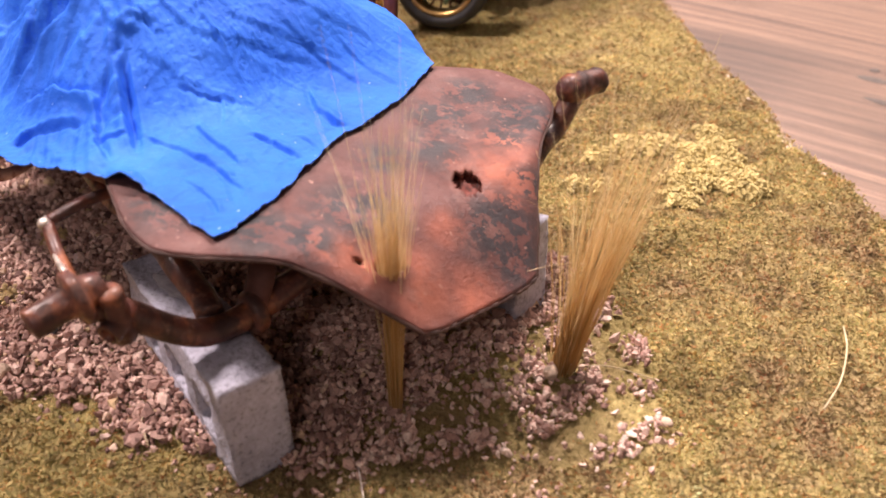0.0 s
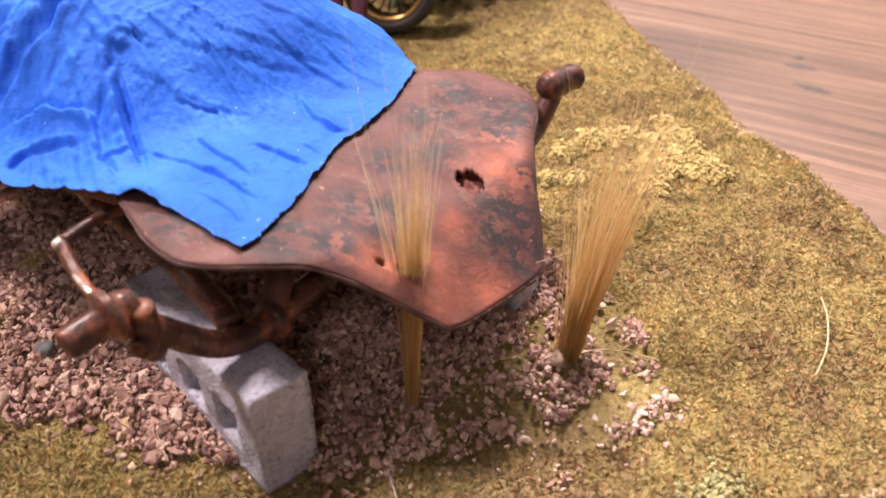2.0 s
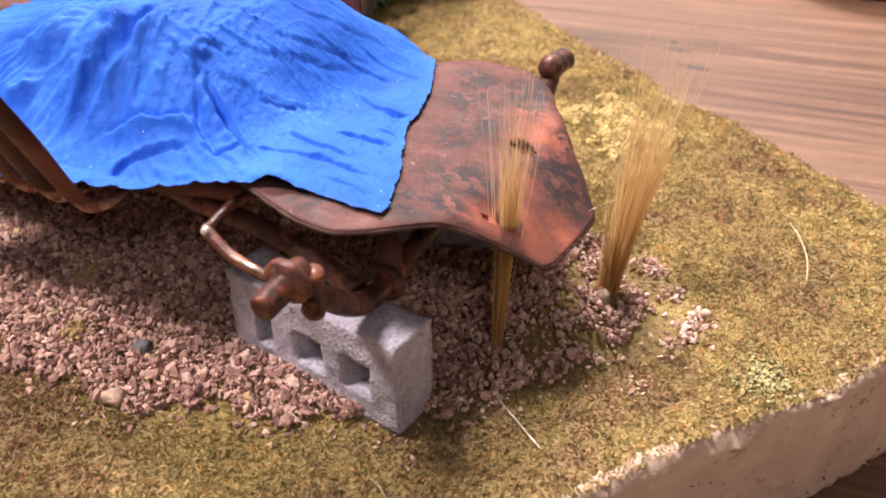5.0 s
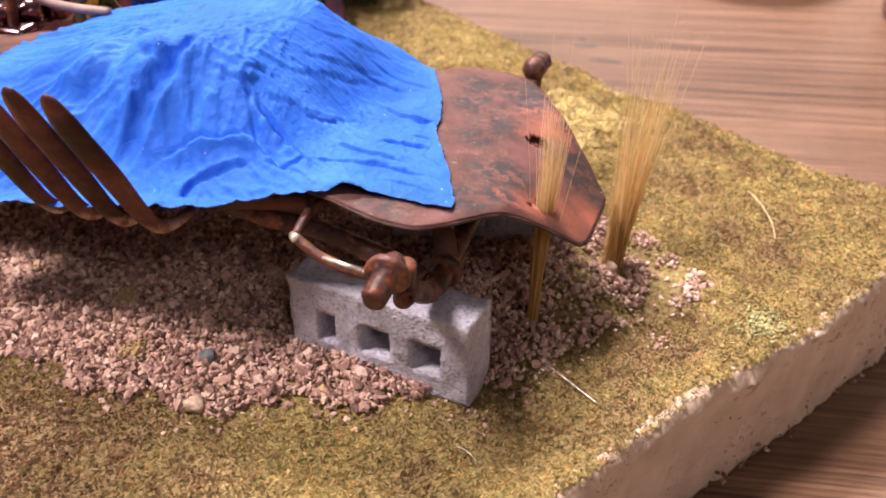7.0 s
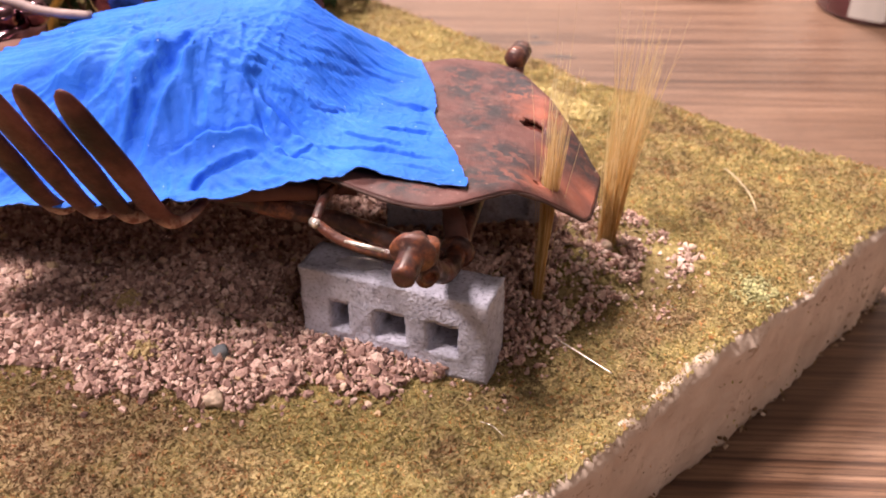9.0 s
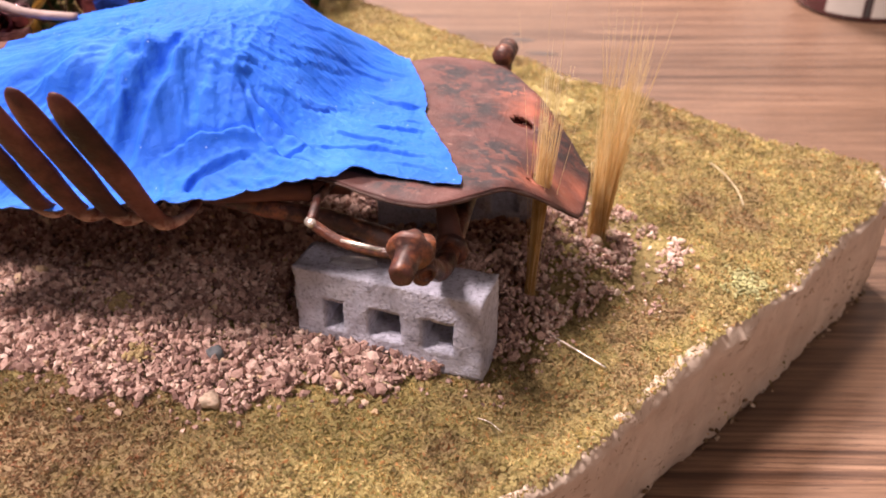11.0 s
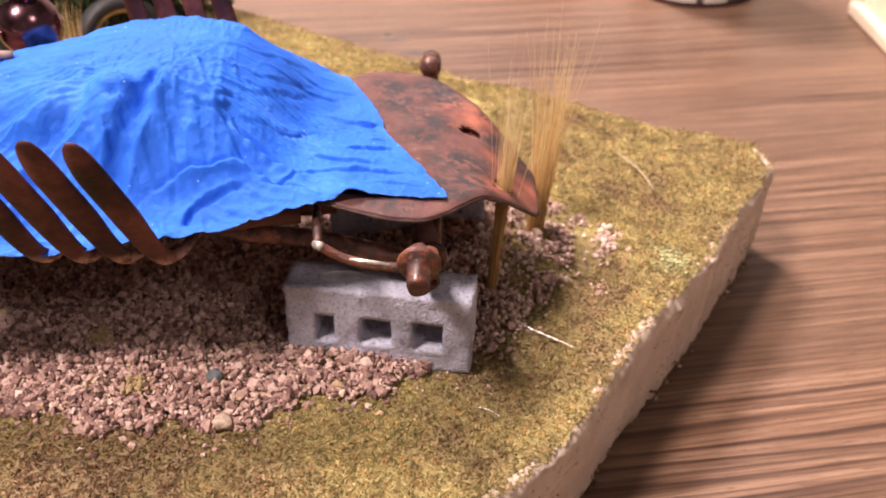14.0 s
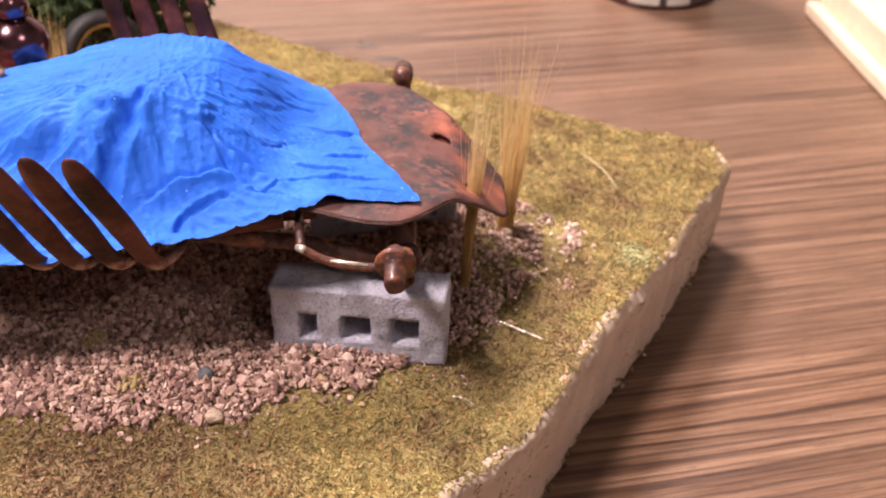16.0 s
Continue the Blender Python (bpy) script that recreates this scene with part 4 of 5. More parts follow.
CROWN_FOLDS = [
    (0.50, 1.30, (-10.2, -11.2), (-13.3, -10.1), (-15.5, -8.9), (-16.9, -7.8)), (0.40, 0.32, (-20.9, -6.6), (-18.6, -6.9), (-17.5, -5.9)),
    (0.30, 0.35, (-19.1, -4.9), (-17.7, -4.8), (-16.7, -4.7)), (0.60, 0.42, (-27.9, -6.2), (-26.8, -6.9), (-25.5, -6.6), (-24.3, -5.4), (-23.6, -3.0)),
    (0.50, 0.28, (-22.4, -4.4), (-20.5, -5.6), (-18.6, -5.7), (-17.4, -4.2)), (0.45, 0.17, (-18.4, -3.0), (-16.0, -1.9), (-12.5, 4.7)),
    (0.45, 0.17, (-19.3, 0.4), (-16.0, 1.5), (-12.5, 7.3)), (0.42, 0.20, (-16.3, -6.3), (-13.7, -5.0), (-11.3, -1.6)), (0.45, 0.15, (-19.8, 4.0), (-16.2, 6.4), (-13.0, 11.0)),
]
FLANK_FOLDS = [
    (1.30, 0.62, (-28.4, -4.7), (-28.7, -7.9), (-29.9, -9.7), (-32.5, -11.4)), (0.95, 1.00, (-27.8, -12.6), (-27.0, -9.8), (-26.2, -7.8), (-25.2, -6.6)),
    (0.95, 0.85, (-22.6, -5.7), (-23.4, -8.0), (-24.4, -10.5), (-25.2, -13.4)), (0.9, 0.42, (-37.9, -6.0), (-35.1, -5.4), (-31.6, -5.3), (-30.7, -2.2)),
    (0.80, 0.70, (-36.2, -8.6), (-33.3, -8.8), (-31.3, -7.6)), (0.42, 0.65, (-15.9, -10.8), (-18.4, -11.8), (-20.5, -12.2), (-22.4, -13.2)),
    (0.34, 0.60, (-20.2, -15.6), (-19.5, -14.2), (-18.1, -13.2), (-16.0, -12.2)), (0.46, 0.62, (-9.1, -13.5), (-11.9, -12.9), (-13.9, -11.9), (-15.9, -10.5), (-18.0, -7.4)),
    (0.26, 0.35, (-13.9, -11.9), (-12.4, -12.0), (-11.2, -10.8)), (0.32, 0.34, (-18.8, -12.0), (-17.3, -11.3), (-14.9, -11.3)), (0.9, 0.7, (-38.0, -11.5), (-34.5, -11.5), (-32.6, -10.2)),
]
SOFT_FOLDS = [
    (-33.0, -6.0, -36.0, -15.0, 1.1, 0.45), (-20.2, -7.0, -19.5, -13.0, 0.8, 0.30), (-26.0, 3.0, -36.0, 1.0, 1.0, 0.25), (-31.9, -7.7, -38.3, -11.0, 0.9, 0.35), (-16.5, -14.6, -12.0, -15.2, 0.45, 0.30),
]


def tent_z(x, y):
    d = abs(y - MID - 0.6)
    top = float(tent_top(x))
    side = float(np.interp(x, [-60, -38, -28, -20, -12, -8, 3], [12.4, 13.6, 15.4, 16.4, 17.4, 17.6, 17.4]))
    flat_w = float(np.interp(x, [-50, -30, -22, -16, -10], [7.5, 7.8, 7.4, 7.0, 8.0]))
    t = min(1.0, max(0.0, (d - flat_w) / (17.4 - flat_w)))
    s = 1 - t
    s = 0.55 * s + 0.45 * s * s * (3 - 2 * s)
    z = side + (top - side) * s + 0.25 * math.cos(min(1, d / flat_w) * math.pi / 2)
    if x > -16:
        under = float(shell_z(np.float64(max(x, -13.0)), np.float64(y))) + 0.30
        w = min(1.0, max(0.0, (x + 15.5) / 7.5))
        w = w * w * (3 - 2 * w)
        z = z * (1 - w) + under * w
    return z


def fold_z(x, y):
    """Heights of all folds at the given places: a ridge that falls off gently on one side, steeply into a groove on the other."""
    z = np.zeros(len(x))
    wob = np.array([noise.noise(Vector((a * 0.55, b * 0.55, 3.0))) for a, b in zip(x, y)])
    rough = np.array([noise.noise(Vector((a * 0.9, b * 0.9, 13.0))) for a, b in zip(x, y)])
    lines = [(0.75 * w, 0.42 * h, line) for w, h, *line in NOSE_FOLDS] + [(0.80 * w, 0.46 * h, line) for w, h, *line in CROWN_FOLDS] + [(0.82 * w, 0.52 * h, line) for w, h, *line in FLANK_FOLDS]
    for w, h, line in lines:
        pts = np.array([tuple(p)[:2] for p in bend([(*q, 0) for q in line], 6)])
        best, off, along = np.full(len(x), 1e9), np.zeros(len(x)), np.zeros(len(x))
        n = len(pts) - 1
        for k in range(n):
            d = pts[k + 1] - pts[k]
            ll = float(d @ d)
            t = ((x - pts[k, 0]) * d[0] + (y - pts[k, 1]) * d[1]) / ll
            tc = np.clip(t, -3.0 if k == 0 else 0.0, 4.0 if k == n - 1 else 1.0)
            dist = np.hypot(x - pts[k, 0] - tc * d[0], y - pts[k, 1] - tc * d[1])
            near = dist < best
            side = ((x - pts[k, 0]) * d[1] - (y - pts[k, 1]) * d[0]) / math.sqrt(ll)
            best, off, along = np.where(near, dist, best), np.where(near, side, off), np.where(near, (k + tc) / n, along)
        off = off + 0.16 * wob
        fade = np.clip((along + 0.16) / 0.30, 0, 1) * np.clip((1.20 - along) / 0.36, 0, 1) * (best < 7 * w + 1.0)
        ridge = np.where(off > 0, np.exp(-(off / (0.75 * w)) ** 2), np.exp(-(np.abs(off) / (2.0 * w)) ** 1.5)) - 0.55 * np.exp(-((off - 1.25 * w) / (0.7 * w)) ** 2)
        z += 1.5 * h * fade * ridge * (1 + 0.55 * rough)
    for ax, ay, bx, by, w, h in SOFT_FOLDS:
        dx, dy = bx - ax, by - ay
        t = ((x - ax) * dx + (y - ay) * dy) / (dx * dx + dy * dy)
        off = ((x - ax) * dy - (y - ay) * dx) / math.hypot(dx, dy) + 0.35 * wob
        z += 1.2 * h * np.clip((t + 0.12) / 0.2, 0, 1) * np.clip((1.15 - t) / 0.3, 0, 1) * np.exp(-(off / w) ** 2)
    return z


def crease_z(x, y):
    """Fine sharp creases that run out from the high points of the sheet."""
    z = 0.0
    for px, py, k, a in ((-22.6, -4.6, 4.2, 0.12), (-19.0, 6.5, 4.5, 0.10), (-29.5, -5.5, 4.0, 0.15)):
        dx, dy = x - px, y - py
        r = math.hypot(dx, dy)
        n = noise.noise(Vector((math.cos(math.atan2(dy, dx)) * k, math.sin(math.atan2(dy, dx)) * k, r * 0.07 + px)))
        n2 = noise.noise(Vector((math.cos(math.atan2(dy, dx)) * k * 2.3, math.sin(math.atan2(dy, dx)) * k * 2.3, r * 0.13 + py)))
        z += a * min(1.0, r / 5.0) * math.exp(-r / 26.0) * min(1.0, max(0.0, (-3.0 - x) / 8.0)) * (max(0.0, 0.13 - abs(n)) / 0.13 + 0.5 * max(0.0, 0.13 - abs(n2)) / 0.13)
    m = noise.noise(Vector((x * 0.16, y * 0.75, 2.0)))
    z += 0.7 * math.exp(-((x + 19.1) / 1.3) ** 2 - ((y - 8.9) / 1.3) ** 2) + 0.5 * math.exp(-((x + 22.6) / 1.6) ** 2 - ((y + 4.6) / 1.6) ** 2) + 0.4 * math.exp(-((x + 18.2) / 0.9) ** 2 - ((y + 6.2) / 0.9) ** 2)
    z += 0.08 * (0.5 - abs(m) * 2.5) * min(1.0, max(0.0, (x + 20) / 8.0))
    # fine wrinkles: along the car in front, down the flanks behind, and a faint crumple all over
    front = min(1.0, max(0.0, (x + 21) / 6.0))
    quiet = min(1.0, max(0.1, 0.55 + 1.5 * noise.noise(Vector((x * 0.16, y * 0.16, 51.0)))))
    sway = 0.05 * noise.noise(Vector((x * 0.12, y * 0.12, 11.0)))
    turn, reach = math.atan2(y - 0.5, x + 36) + sway, math.hypot(x + 36, y - 0.5)
    a = noise.noise(Vector((turn * 14.0, reach * 0.06, 21.0)))
    b = noise.noise(Vector((turn * 30.0, reach * 0.11, 27.0)))
    z += front * min(1.0, max(0.3, (-6 - x) / 9.0)) * (0.44 * max(0.0, 0.24 - abs(a)) / 0.24 * quiet + 0.13 * max(0.0, 0.30 - abs(b)) / 0.30)
    back = min(1.0, max(0.0, (-27 - x) / 5.0))
    turn, reach = math.atan2(y - 1.0, -12 - x) + sway, math.hypot(x + 12, y - 1.0)
    a = noise.noise(Vector((turn * 11.0, reach * 0.05, 61.0)))
    b = noise.noise(Vector((turn * 24.0, reach * 0.10, 67.0)))
    z += back * (0.50 * max(0.0, 0.26 - abs(a)) / 0.26 + 0.16 * max(0.0, 0.30 - abs(b)) / 0.30)
    side = x + 0.18 * y + 1.2 * noise.noise(Vector((x * 0.1, y * 0.1, 15.0)))
    a = noise.noise(Vector((side * 0.42, y * 0.11, 31.0)))
    b = noise.noise(Vector((side * 0.90, y * 0.20, 37.0)))
    z += (1 - front) * (1 - 0.8 * back) * min(1.0, abs(y - MID - 0.6) / 6.0) * (0.34 * max(0.0, 0.20 - abs(a)) / 0.20 * quiet + 0.15 * max(0.0, 0.25 - abs(b)) / 0.25)
    z += 0.045 * max(0.0, 0.22 - abs(noise.noise(Vector((x * 0.55, y * 0.55, 43.0))))) / 0.22 + 0.022 * max(0.0, 0.25 - abs(noise.noise(Vector((x * 1.3, y * 1.3, 47.0))))) / 0.25
    return z * (1 - 0.55 * min(1.0, max(0.0, (y - 0.5) / 4.0)))


def build_tarp():
    """A stiff painted sheet: front edge across the nose, draped over the hull, edges torn."""
    right = [(1.9, -12.1), (-2.0, -12.5), (-4.8, -12.9), (-7.8, -14.2), (-10.5, -15.6), (-14.0, -16.4), (-20.5, -17.6), (-29, -18.0), (-38, -18.5), (-50, -18.6)]
    left = [(-9.1, 14.7), (-11.0, 15.2), (-13.4, 15.8), (-16, 16.2), (-20, 17.2), (-24, 18), (-28, 18.4), (-32, 18.6), (-36, 18.8), (-40.5, 19)]
    us = np.linspace(0, 1, len(right))
    nu, nv = 380, 300
    flat_xy = []
    for i in range(nu):
        u = (i / (nu - 1))
        rx, ry = np.interp(u, us, [p[0] for p in right]), np.interp(u, us, [p[1] for p in right])
        lx, ly = np.interp(u, us, [p[0] for p in left]), np.interp(u, us, [p[1] for p in left])
        for j in range(nv):
            v = j / (nv - 1)
            x, y = rx + (lx - rx) * v, ry + (ly - ry) * v
            if u < 0.10:
                x += (0.55 * math.sin(v * 9.0 + 0.6) * math.sin(v * math.pi) + 0.40 * fbm((v * 9, 0, 0), 1.0, 2) + 0.26 * fbm((v * 46, 0, 7), 1.0, 2)) * (1 - u / 0.10)
            if v < 0.05:
                y += 0.45 * fbm((u * 26, 3, 0), 1.0, 2) * (1 - v / 0.05)
            flat_xy.append((u, x, y))
    folds = fold_z(np.array([p[1] for p in flat_xy]), np.array([p[2] for p in flat_xy]))
    top = []
    for (u, x, y), fold in zip(flat_xy, folds):
        z = tent_z(x, y) + float(fold) + crease_z(x, y) + 0.06 * fbm((x, y, 0), 0.9) + 0.24 * fbm((x, y, 5), 0.28, 2) + 0.022 * fbm((x, y, 8), 2.4, 2)
        # the edge lifts where the sheet bridges to the hull
        lift = math.exp(-((x + 6.2) / 1.5) ** 2 - ((y + 13.4) / 0.9) ** 2)
        z += 0.7 * lift
        if x > -13.5:
            gap = 0.14 - 3.0 * min(1.0, max(0.0, (-11.2 - x) / 2.4)) ** 1.5
            z = max(z, float(shell_z(np.float64(x), np.float64(y))) + gap + 0.05 * fbm((x, y, 9), 0.8))
        flat = max(0.0, 1 - u / 0.05) if x > -10.5 else 0.0
        if flat:
            z = z * (1 - flat) + (float(shell_z(np.float64(x), np.float64(y))) + 0.42 + 0.26 * fbm((x * 0.5, y * 0.5, 2), 1.0, 2)) * flat
        top.append((x, y, z))
    low = [(x, y, z - 0.12) for x, y, z in top]
    n = nu * nv
    faces = grid_faces(nu, nv)
    faces = [tuple(reversed(f)) for f in faces] + [tuple(q + n for q in f) for f in faces]
    for i in range(nu - 1):
        for j in (0, nv - 1):
            a, b = i * nv + j, (i + 1) * nv + j
            faces.append((a, b, b + n, a + n) if j else (b, a, a + n, b + n))
    for j in range(nv - 1):
        for i in (0, nu - 1):
            a, b = i * nv + j, i * nv + j + 1
            faces.append((a, b, b + n, a + n) if i else (b, a, a + n, b + n))
    tarp = thing("tarp", (0, MID, 0), "crumpled bright blue tarp draped over the rusted car", "tarp")
    part("sheet", (top + low, faces), TARP, tarp)
    rng = np.random.default_rng(77)
    for name, line in (("front_edge", [top[j] for j in range(0, nv, 2)]), ("side_edge", [top[i * nv] for i in range(0, nu, 2)])):
        part(name, tube([(x, y, z - 0.05) for x, y, z in line], list(rng.uniform(0.02, 0.08, len(line))), 6), TARP_EDGE, tarp, "chipped paler edge of the blue sheet")


build_tarp()

# ---------------------------------------------------------------- concrete blocks
def build_block():
    """A three-hole block, long side along x, standing on its edge; origin at the middle of its foot."""
    xs = [-8.6, -5.8, -4.1, -1.7, 1.2, 3.3, 6.0, 8.6]
    zs = [0, 2.8, 5.3, 8.4]
    depth = 4.2
    bm = bmesh.new()
    cache = {}

    def vert(x, y, z):
        k = (round(x, 3), round(y, 3), round(z, 3))
        if k not in cache:
            cache[k] = bm.verts.new(k)
        return cache[k]

    full = lambda i, k: 0 <= i < 7 and 0 <= k < 3 and not (k == 1 and i in (1, 3, 5))
    for i in range(7):
        for k in range(3):
            if not full(i, k):
                continue
            x0, x1, z0, z1, y0, y1 = xs[i], xs[i + 1], zs[k], zs[k + 1], -depth / 2, depth / 2
            bm.faces.new([vert(x0, y0, z0), vert(x1, y0, z0), vert(x1, y0, z1), vert(x0, y0, z1)])
            bm.faces.new([vert(x0, y1, z1), vert(x1, y1, z1), vert(x1, y1, z0), vert(x0, y1, z0)])
            if not full(i - 1, k):
                bm.faces.new([vert(x0, y0, z0), vert(x0, y0, z1), vert(x0, y1, z1), vert(x0, y1, z0)])
            if not full(i + 1, k):
                bm.faces.new([vert(x1, y0, z1), vert(x1, y0, z0), vert(x1, y1, z0), vert(x1, y1, z1)])
            if not full(i, k - 1):
                bm.faces.new([vert(x1, y0, z0), vert(x0, y0, z0), vert(x0, y1, z0), vert(x1, y1, z0)])
            if not full(i, k + 1):
                bm.faces.new([vert(x0, y0, z1), vert(x1, y0, z1), vert(x1, y1, z1), vert(x0, y1, z1)])
    # the holes splay open towards the front, most of all along their sills
    for (x, y, z), v in cache.items():
        if y < 0 and z in (2.8, 5.3) and abs(x) < 8:
            v.co.z += -0.45 if z < 3 else 0.12
            v.co.x += -0.12 if x in (-5.8, -1.7, 3.3) else 0.05
    sharp = [e for e in bm.edges if len(e.link_faces) == 2 and e.calc_face_angle() > 1.0]
    bmesh.ops.bevel(bm, geom=sharp, offset=0.34, segments=3, profile=0.5, affect="EDGES")
    bmesh.ops.triangulate(bm, faces=[f for f in bm.faces if len(f.verts) > 4])
    for _ in range(3):
        bmesh.ops.subdivide_edges(bm, edges=[e for e in bm.edges if e.calc_length() > 0.55], cuts=1, use_grid_fill=True)
    bm.normal_update()
    for v in bm.verts:
        v.co += v.normal * (0.22 * fbm(v.co, 0.5, 2) + 0.16 * fbm(v.co, 1.9, 3))
    return bm


def place_blocks():
    block = solo("concrete_block", build_block(), BLOCK, "grey three-hole concrete block under the axle, half sunk in gravel", "block", "blocks under the car")
    block.matrix_basis = pose(-4.05 * MM, -12.0 * MM, 0.0 * MM, 0, 0, -7.2)
    copy_thing(block, pose(-2.75 * MM, 9.3 * MM, 0.4 * MM, 0, 0, 11))


place_blocks()

# ---------------------------------------------------------------- grass, lichen, strays
def blades(base, tip, count, spread0, spread1, rng, length=(0.55, 1.1), radius=0.047, curl=1.2, fan=(0.55, 1.25)):
    """A bundle of thin tapered fibres fanning from a foot towards a tip."""
    base, tip = np.array(base, float), np.array(tip, float)
    axis = tip - base
    verts, faces = [], []
    for _ in range(count):
        a, r = rng.uniform(0, 2 * math.pi), math.sqrt(rng.uniform())
        off = np.array([math.cos(a), math.sin(a), 0.0]) * r
        out = off + rng.normal(0, 0.22, 3)
        ln = rng.uniform(*length)
        out[:2] *= fan
        c = rng.normal(0, curl, 2) * fan
        pts = []
        for s in range(8):
            t = s / 7 * ln
            w = spread0 + (spread1 - spread0) * t ** 1.7
            p = base + axis * t + (off * spread0 if t == 0 else (off * (1 - t) + out * t) * w)
            p[0] += c[0] * t ** 3 * 0.6
            p[1] += c[1] * t ** 3 * 0.6
            p[:2] += 0.10 * t * np.sin(np.array([5.0, 6.3]) * t + 9 * c)
            pts.append(tuple(p))
        v, f = tube(pts, [radius * (1 - 0.75 * (k / 7) ** 1.5) for k in range(8)], 3, 1.0, False)
        n = len(verts)
        verts += v
        faces += [tuple(i + n for i in q) for q in f]
    return verts, faces


def plant(at, label, bundles, singles):
    tuft = thing("grass_tuft", at, label, "grass tuft", "grass tufts")
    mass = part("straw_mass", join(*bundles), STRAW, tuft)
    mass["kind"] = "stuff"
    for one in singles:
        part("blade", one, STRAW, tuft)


def build_grass():
    rng = np.random.default_rng(21)
    foot, top = (6.5, -3.6, 0.6), (7.9, -3.6, 23.0)
    plant(foot, "dry straw-coloured grass tuft growing through the rusted nose",
          [blades(foot, top, 120, 0.46, 1.15, rng, (0.50, 0.84), 0.042), blades(foot, top, 44, 0.46, 1.7, rng, (0.78, 1.04), 0.038), blades(foot, (8.2, -3.4, 25), 12, 0.5, 4.2, rng, (0.8, 1.1), 0.032), blades(foot, (7.4, -4.4, 29), 3, 0.5, 4.0, rng, (0.95, 1.05), 0.024, 0.6)],
          [blades(foot, top, 1, 0.50, 1.8, rng, (0.65, 1.06), 0.038) for _ in range(46)])
    foot, top = (11.8, 7.9, 0.8), (13.6, 13.4, 20.6)
    plant(foot, "dry straw-coloured grass tuft leaning outwards beside the gravel",
          [blades(foot, top, 80, 1.0, 4.4, rng, (0.45, 0.98), 0.042), blades(foot, (11.9, 8.6, 18.0), 24, 1.0, 3.0, rng, (0.5, 1.0), 0.040), blades(foot, (12.6, 11.4, 22.5), 18, 0.8, 6.6, rng, (0.75, 1.15), 0.032)],
          [blades(foot, top, 1, 1.0, 5.0, rng, (0.6, 1.12), 0.044) for _ in range(60)])
    foot, top = (-49.8, 40.0, 0.2), (-50.6, 40.2, 16.0)
    plant(foot, "green-yellow grass tuft between the ornament and the wheel",
          [blades(foot, top, 110, 1.4, 4.0, rng, (0.45, 1.05), 0.06)], [blades(foot, top, 1, 1.5, 4.4, rng, (0.6, 1.1), 0.06) for _ in range(14)])


build_grass()


def build_lichen():
    rng = np.random.default_rng(8)
    pads = [(3.2, 40.5, 3.4), (0.2, 44.2, 2.4), (5.6, 40.6, 2.2), (-2.2, 46.6, 1.6), (1.6, 36.8, 2.2), (3.4, 33.8, 1.6), (-3.8, 40.6, 2.0), (-6.4, 38.2, 1.8), (-7.2, 34.6, 1.5), (-5.4, 29.0, 1.2), (-3.0, 30.6, 1.0), (-1.0, 41.6, 1.8), (7.4, 40.9, 1.0)]
    x, y, z, size = [], [], [], []
    for px, py, r in pads:
        k = int(640 * r)
        d, a = r * np.sqrt(rng.uniform(0, 1, k)), rng.uniform(0, 2 * math.pi, k)
        lobes = 1 + 0.28 * np.sin(a * 5 + px) + 0.15 * np.sin(a * 9 + py)
        x.append(px + d * lobes * np.cos(a))
        y.append(py + d * lobes * np.sin(a))
        z.append(1.0 * (1 - (d / r) ** 2) * rng.uniform(0.3, 1.0, k) + rng.normal(0, 0.12, k))
        size.append(np.clip(rng.lognormal(-2.0, 0.4, k), 0.06, 0.32))
    x, y, z, size = (np.concatenate(v) for v in (x, y, z, size))
    z = z + hills(x, y) + 0.12
    v, f = scatter(np.stack([x, y, z], 1), size, rng, ico(), (0.6, 1.0), 0.4)
    ob = raw_object("lichen_clump", v, f, LICHEN)
    tagged(ob, "low crumbly pale yellow lichen clump on the turf", "lichen", kind="stuff")


build_lichen()


def fibre(name, pts, r, mat, label):
    solo(name, tube(bend(pts, 6), r, 8), mat, label, "fibre")


fibre("dry_fibre", [(23.6, 26.6, 0.9), (25.0, 24.6, 0.8), (26.4, 21.2, 0.7), (27.0, 17.9, 0.6)], 0.075, HUSK, "pale curved dry fibre lying on the turf")
fibre("clear_fibre", [(9.1, -8.9, 1.1), (11.6, -10.4, 0.95), (14.4, -12.1, 0.75)], 0.06, GLUE, "thin shiny clear fibre lying on the turf")

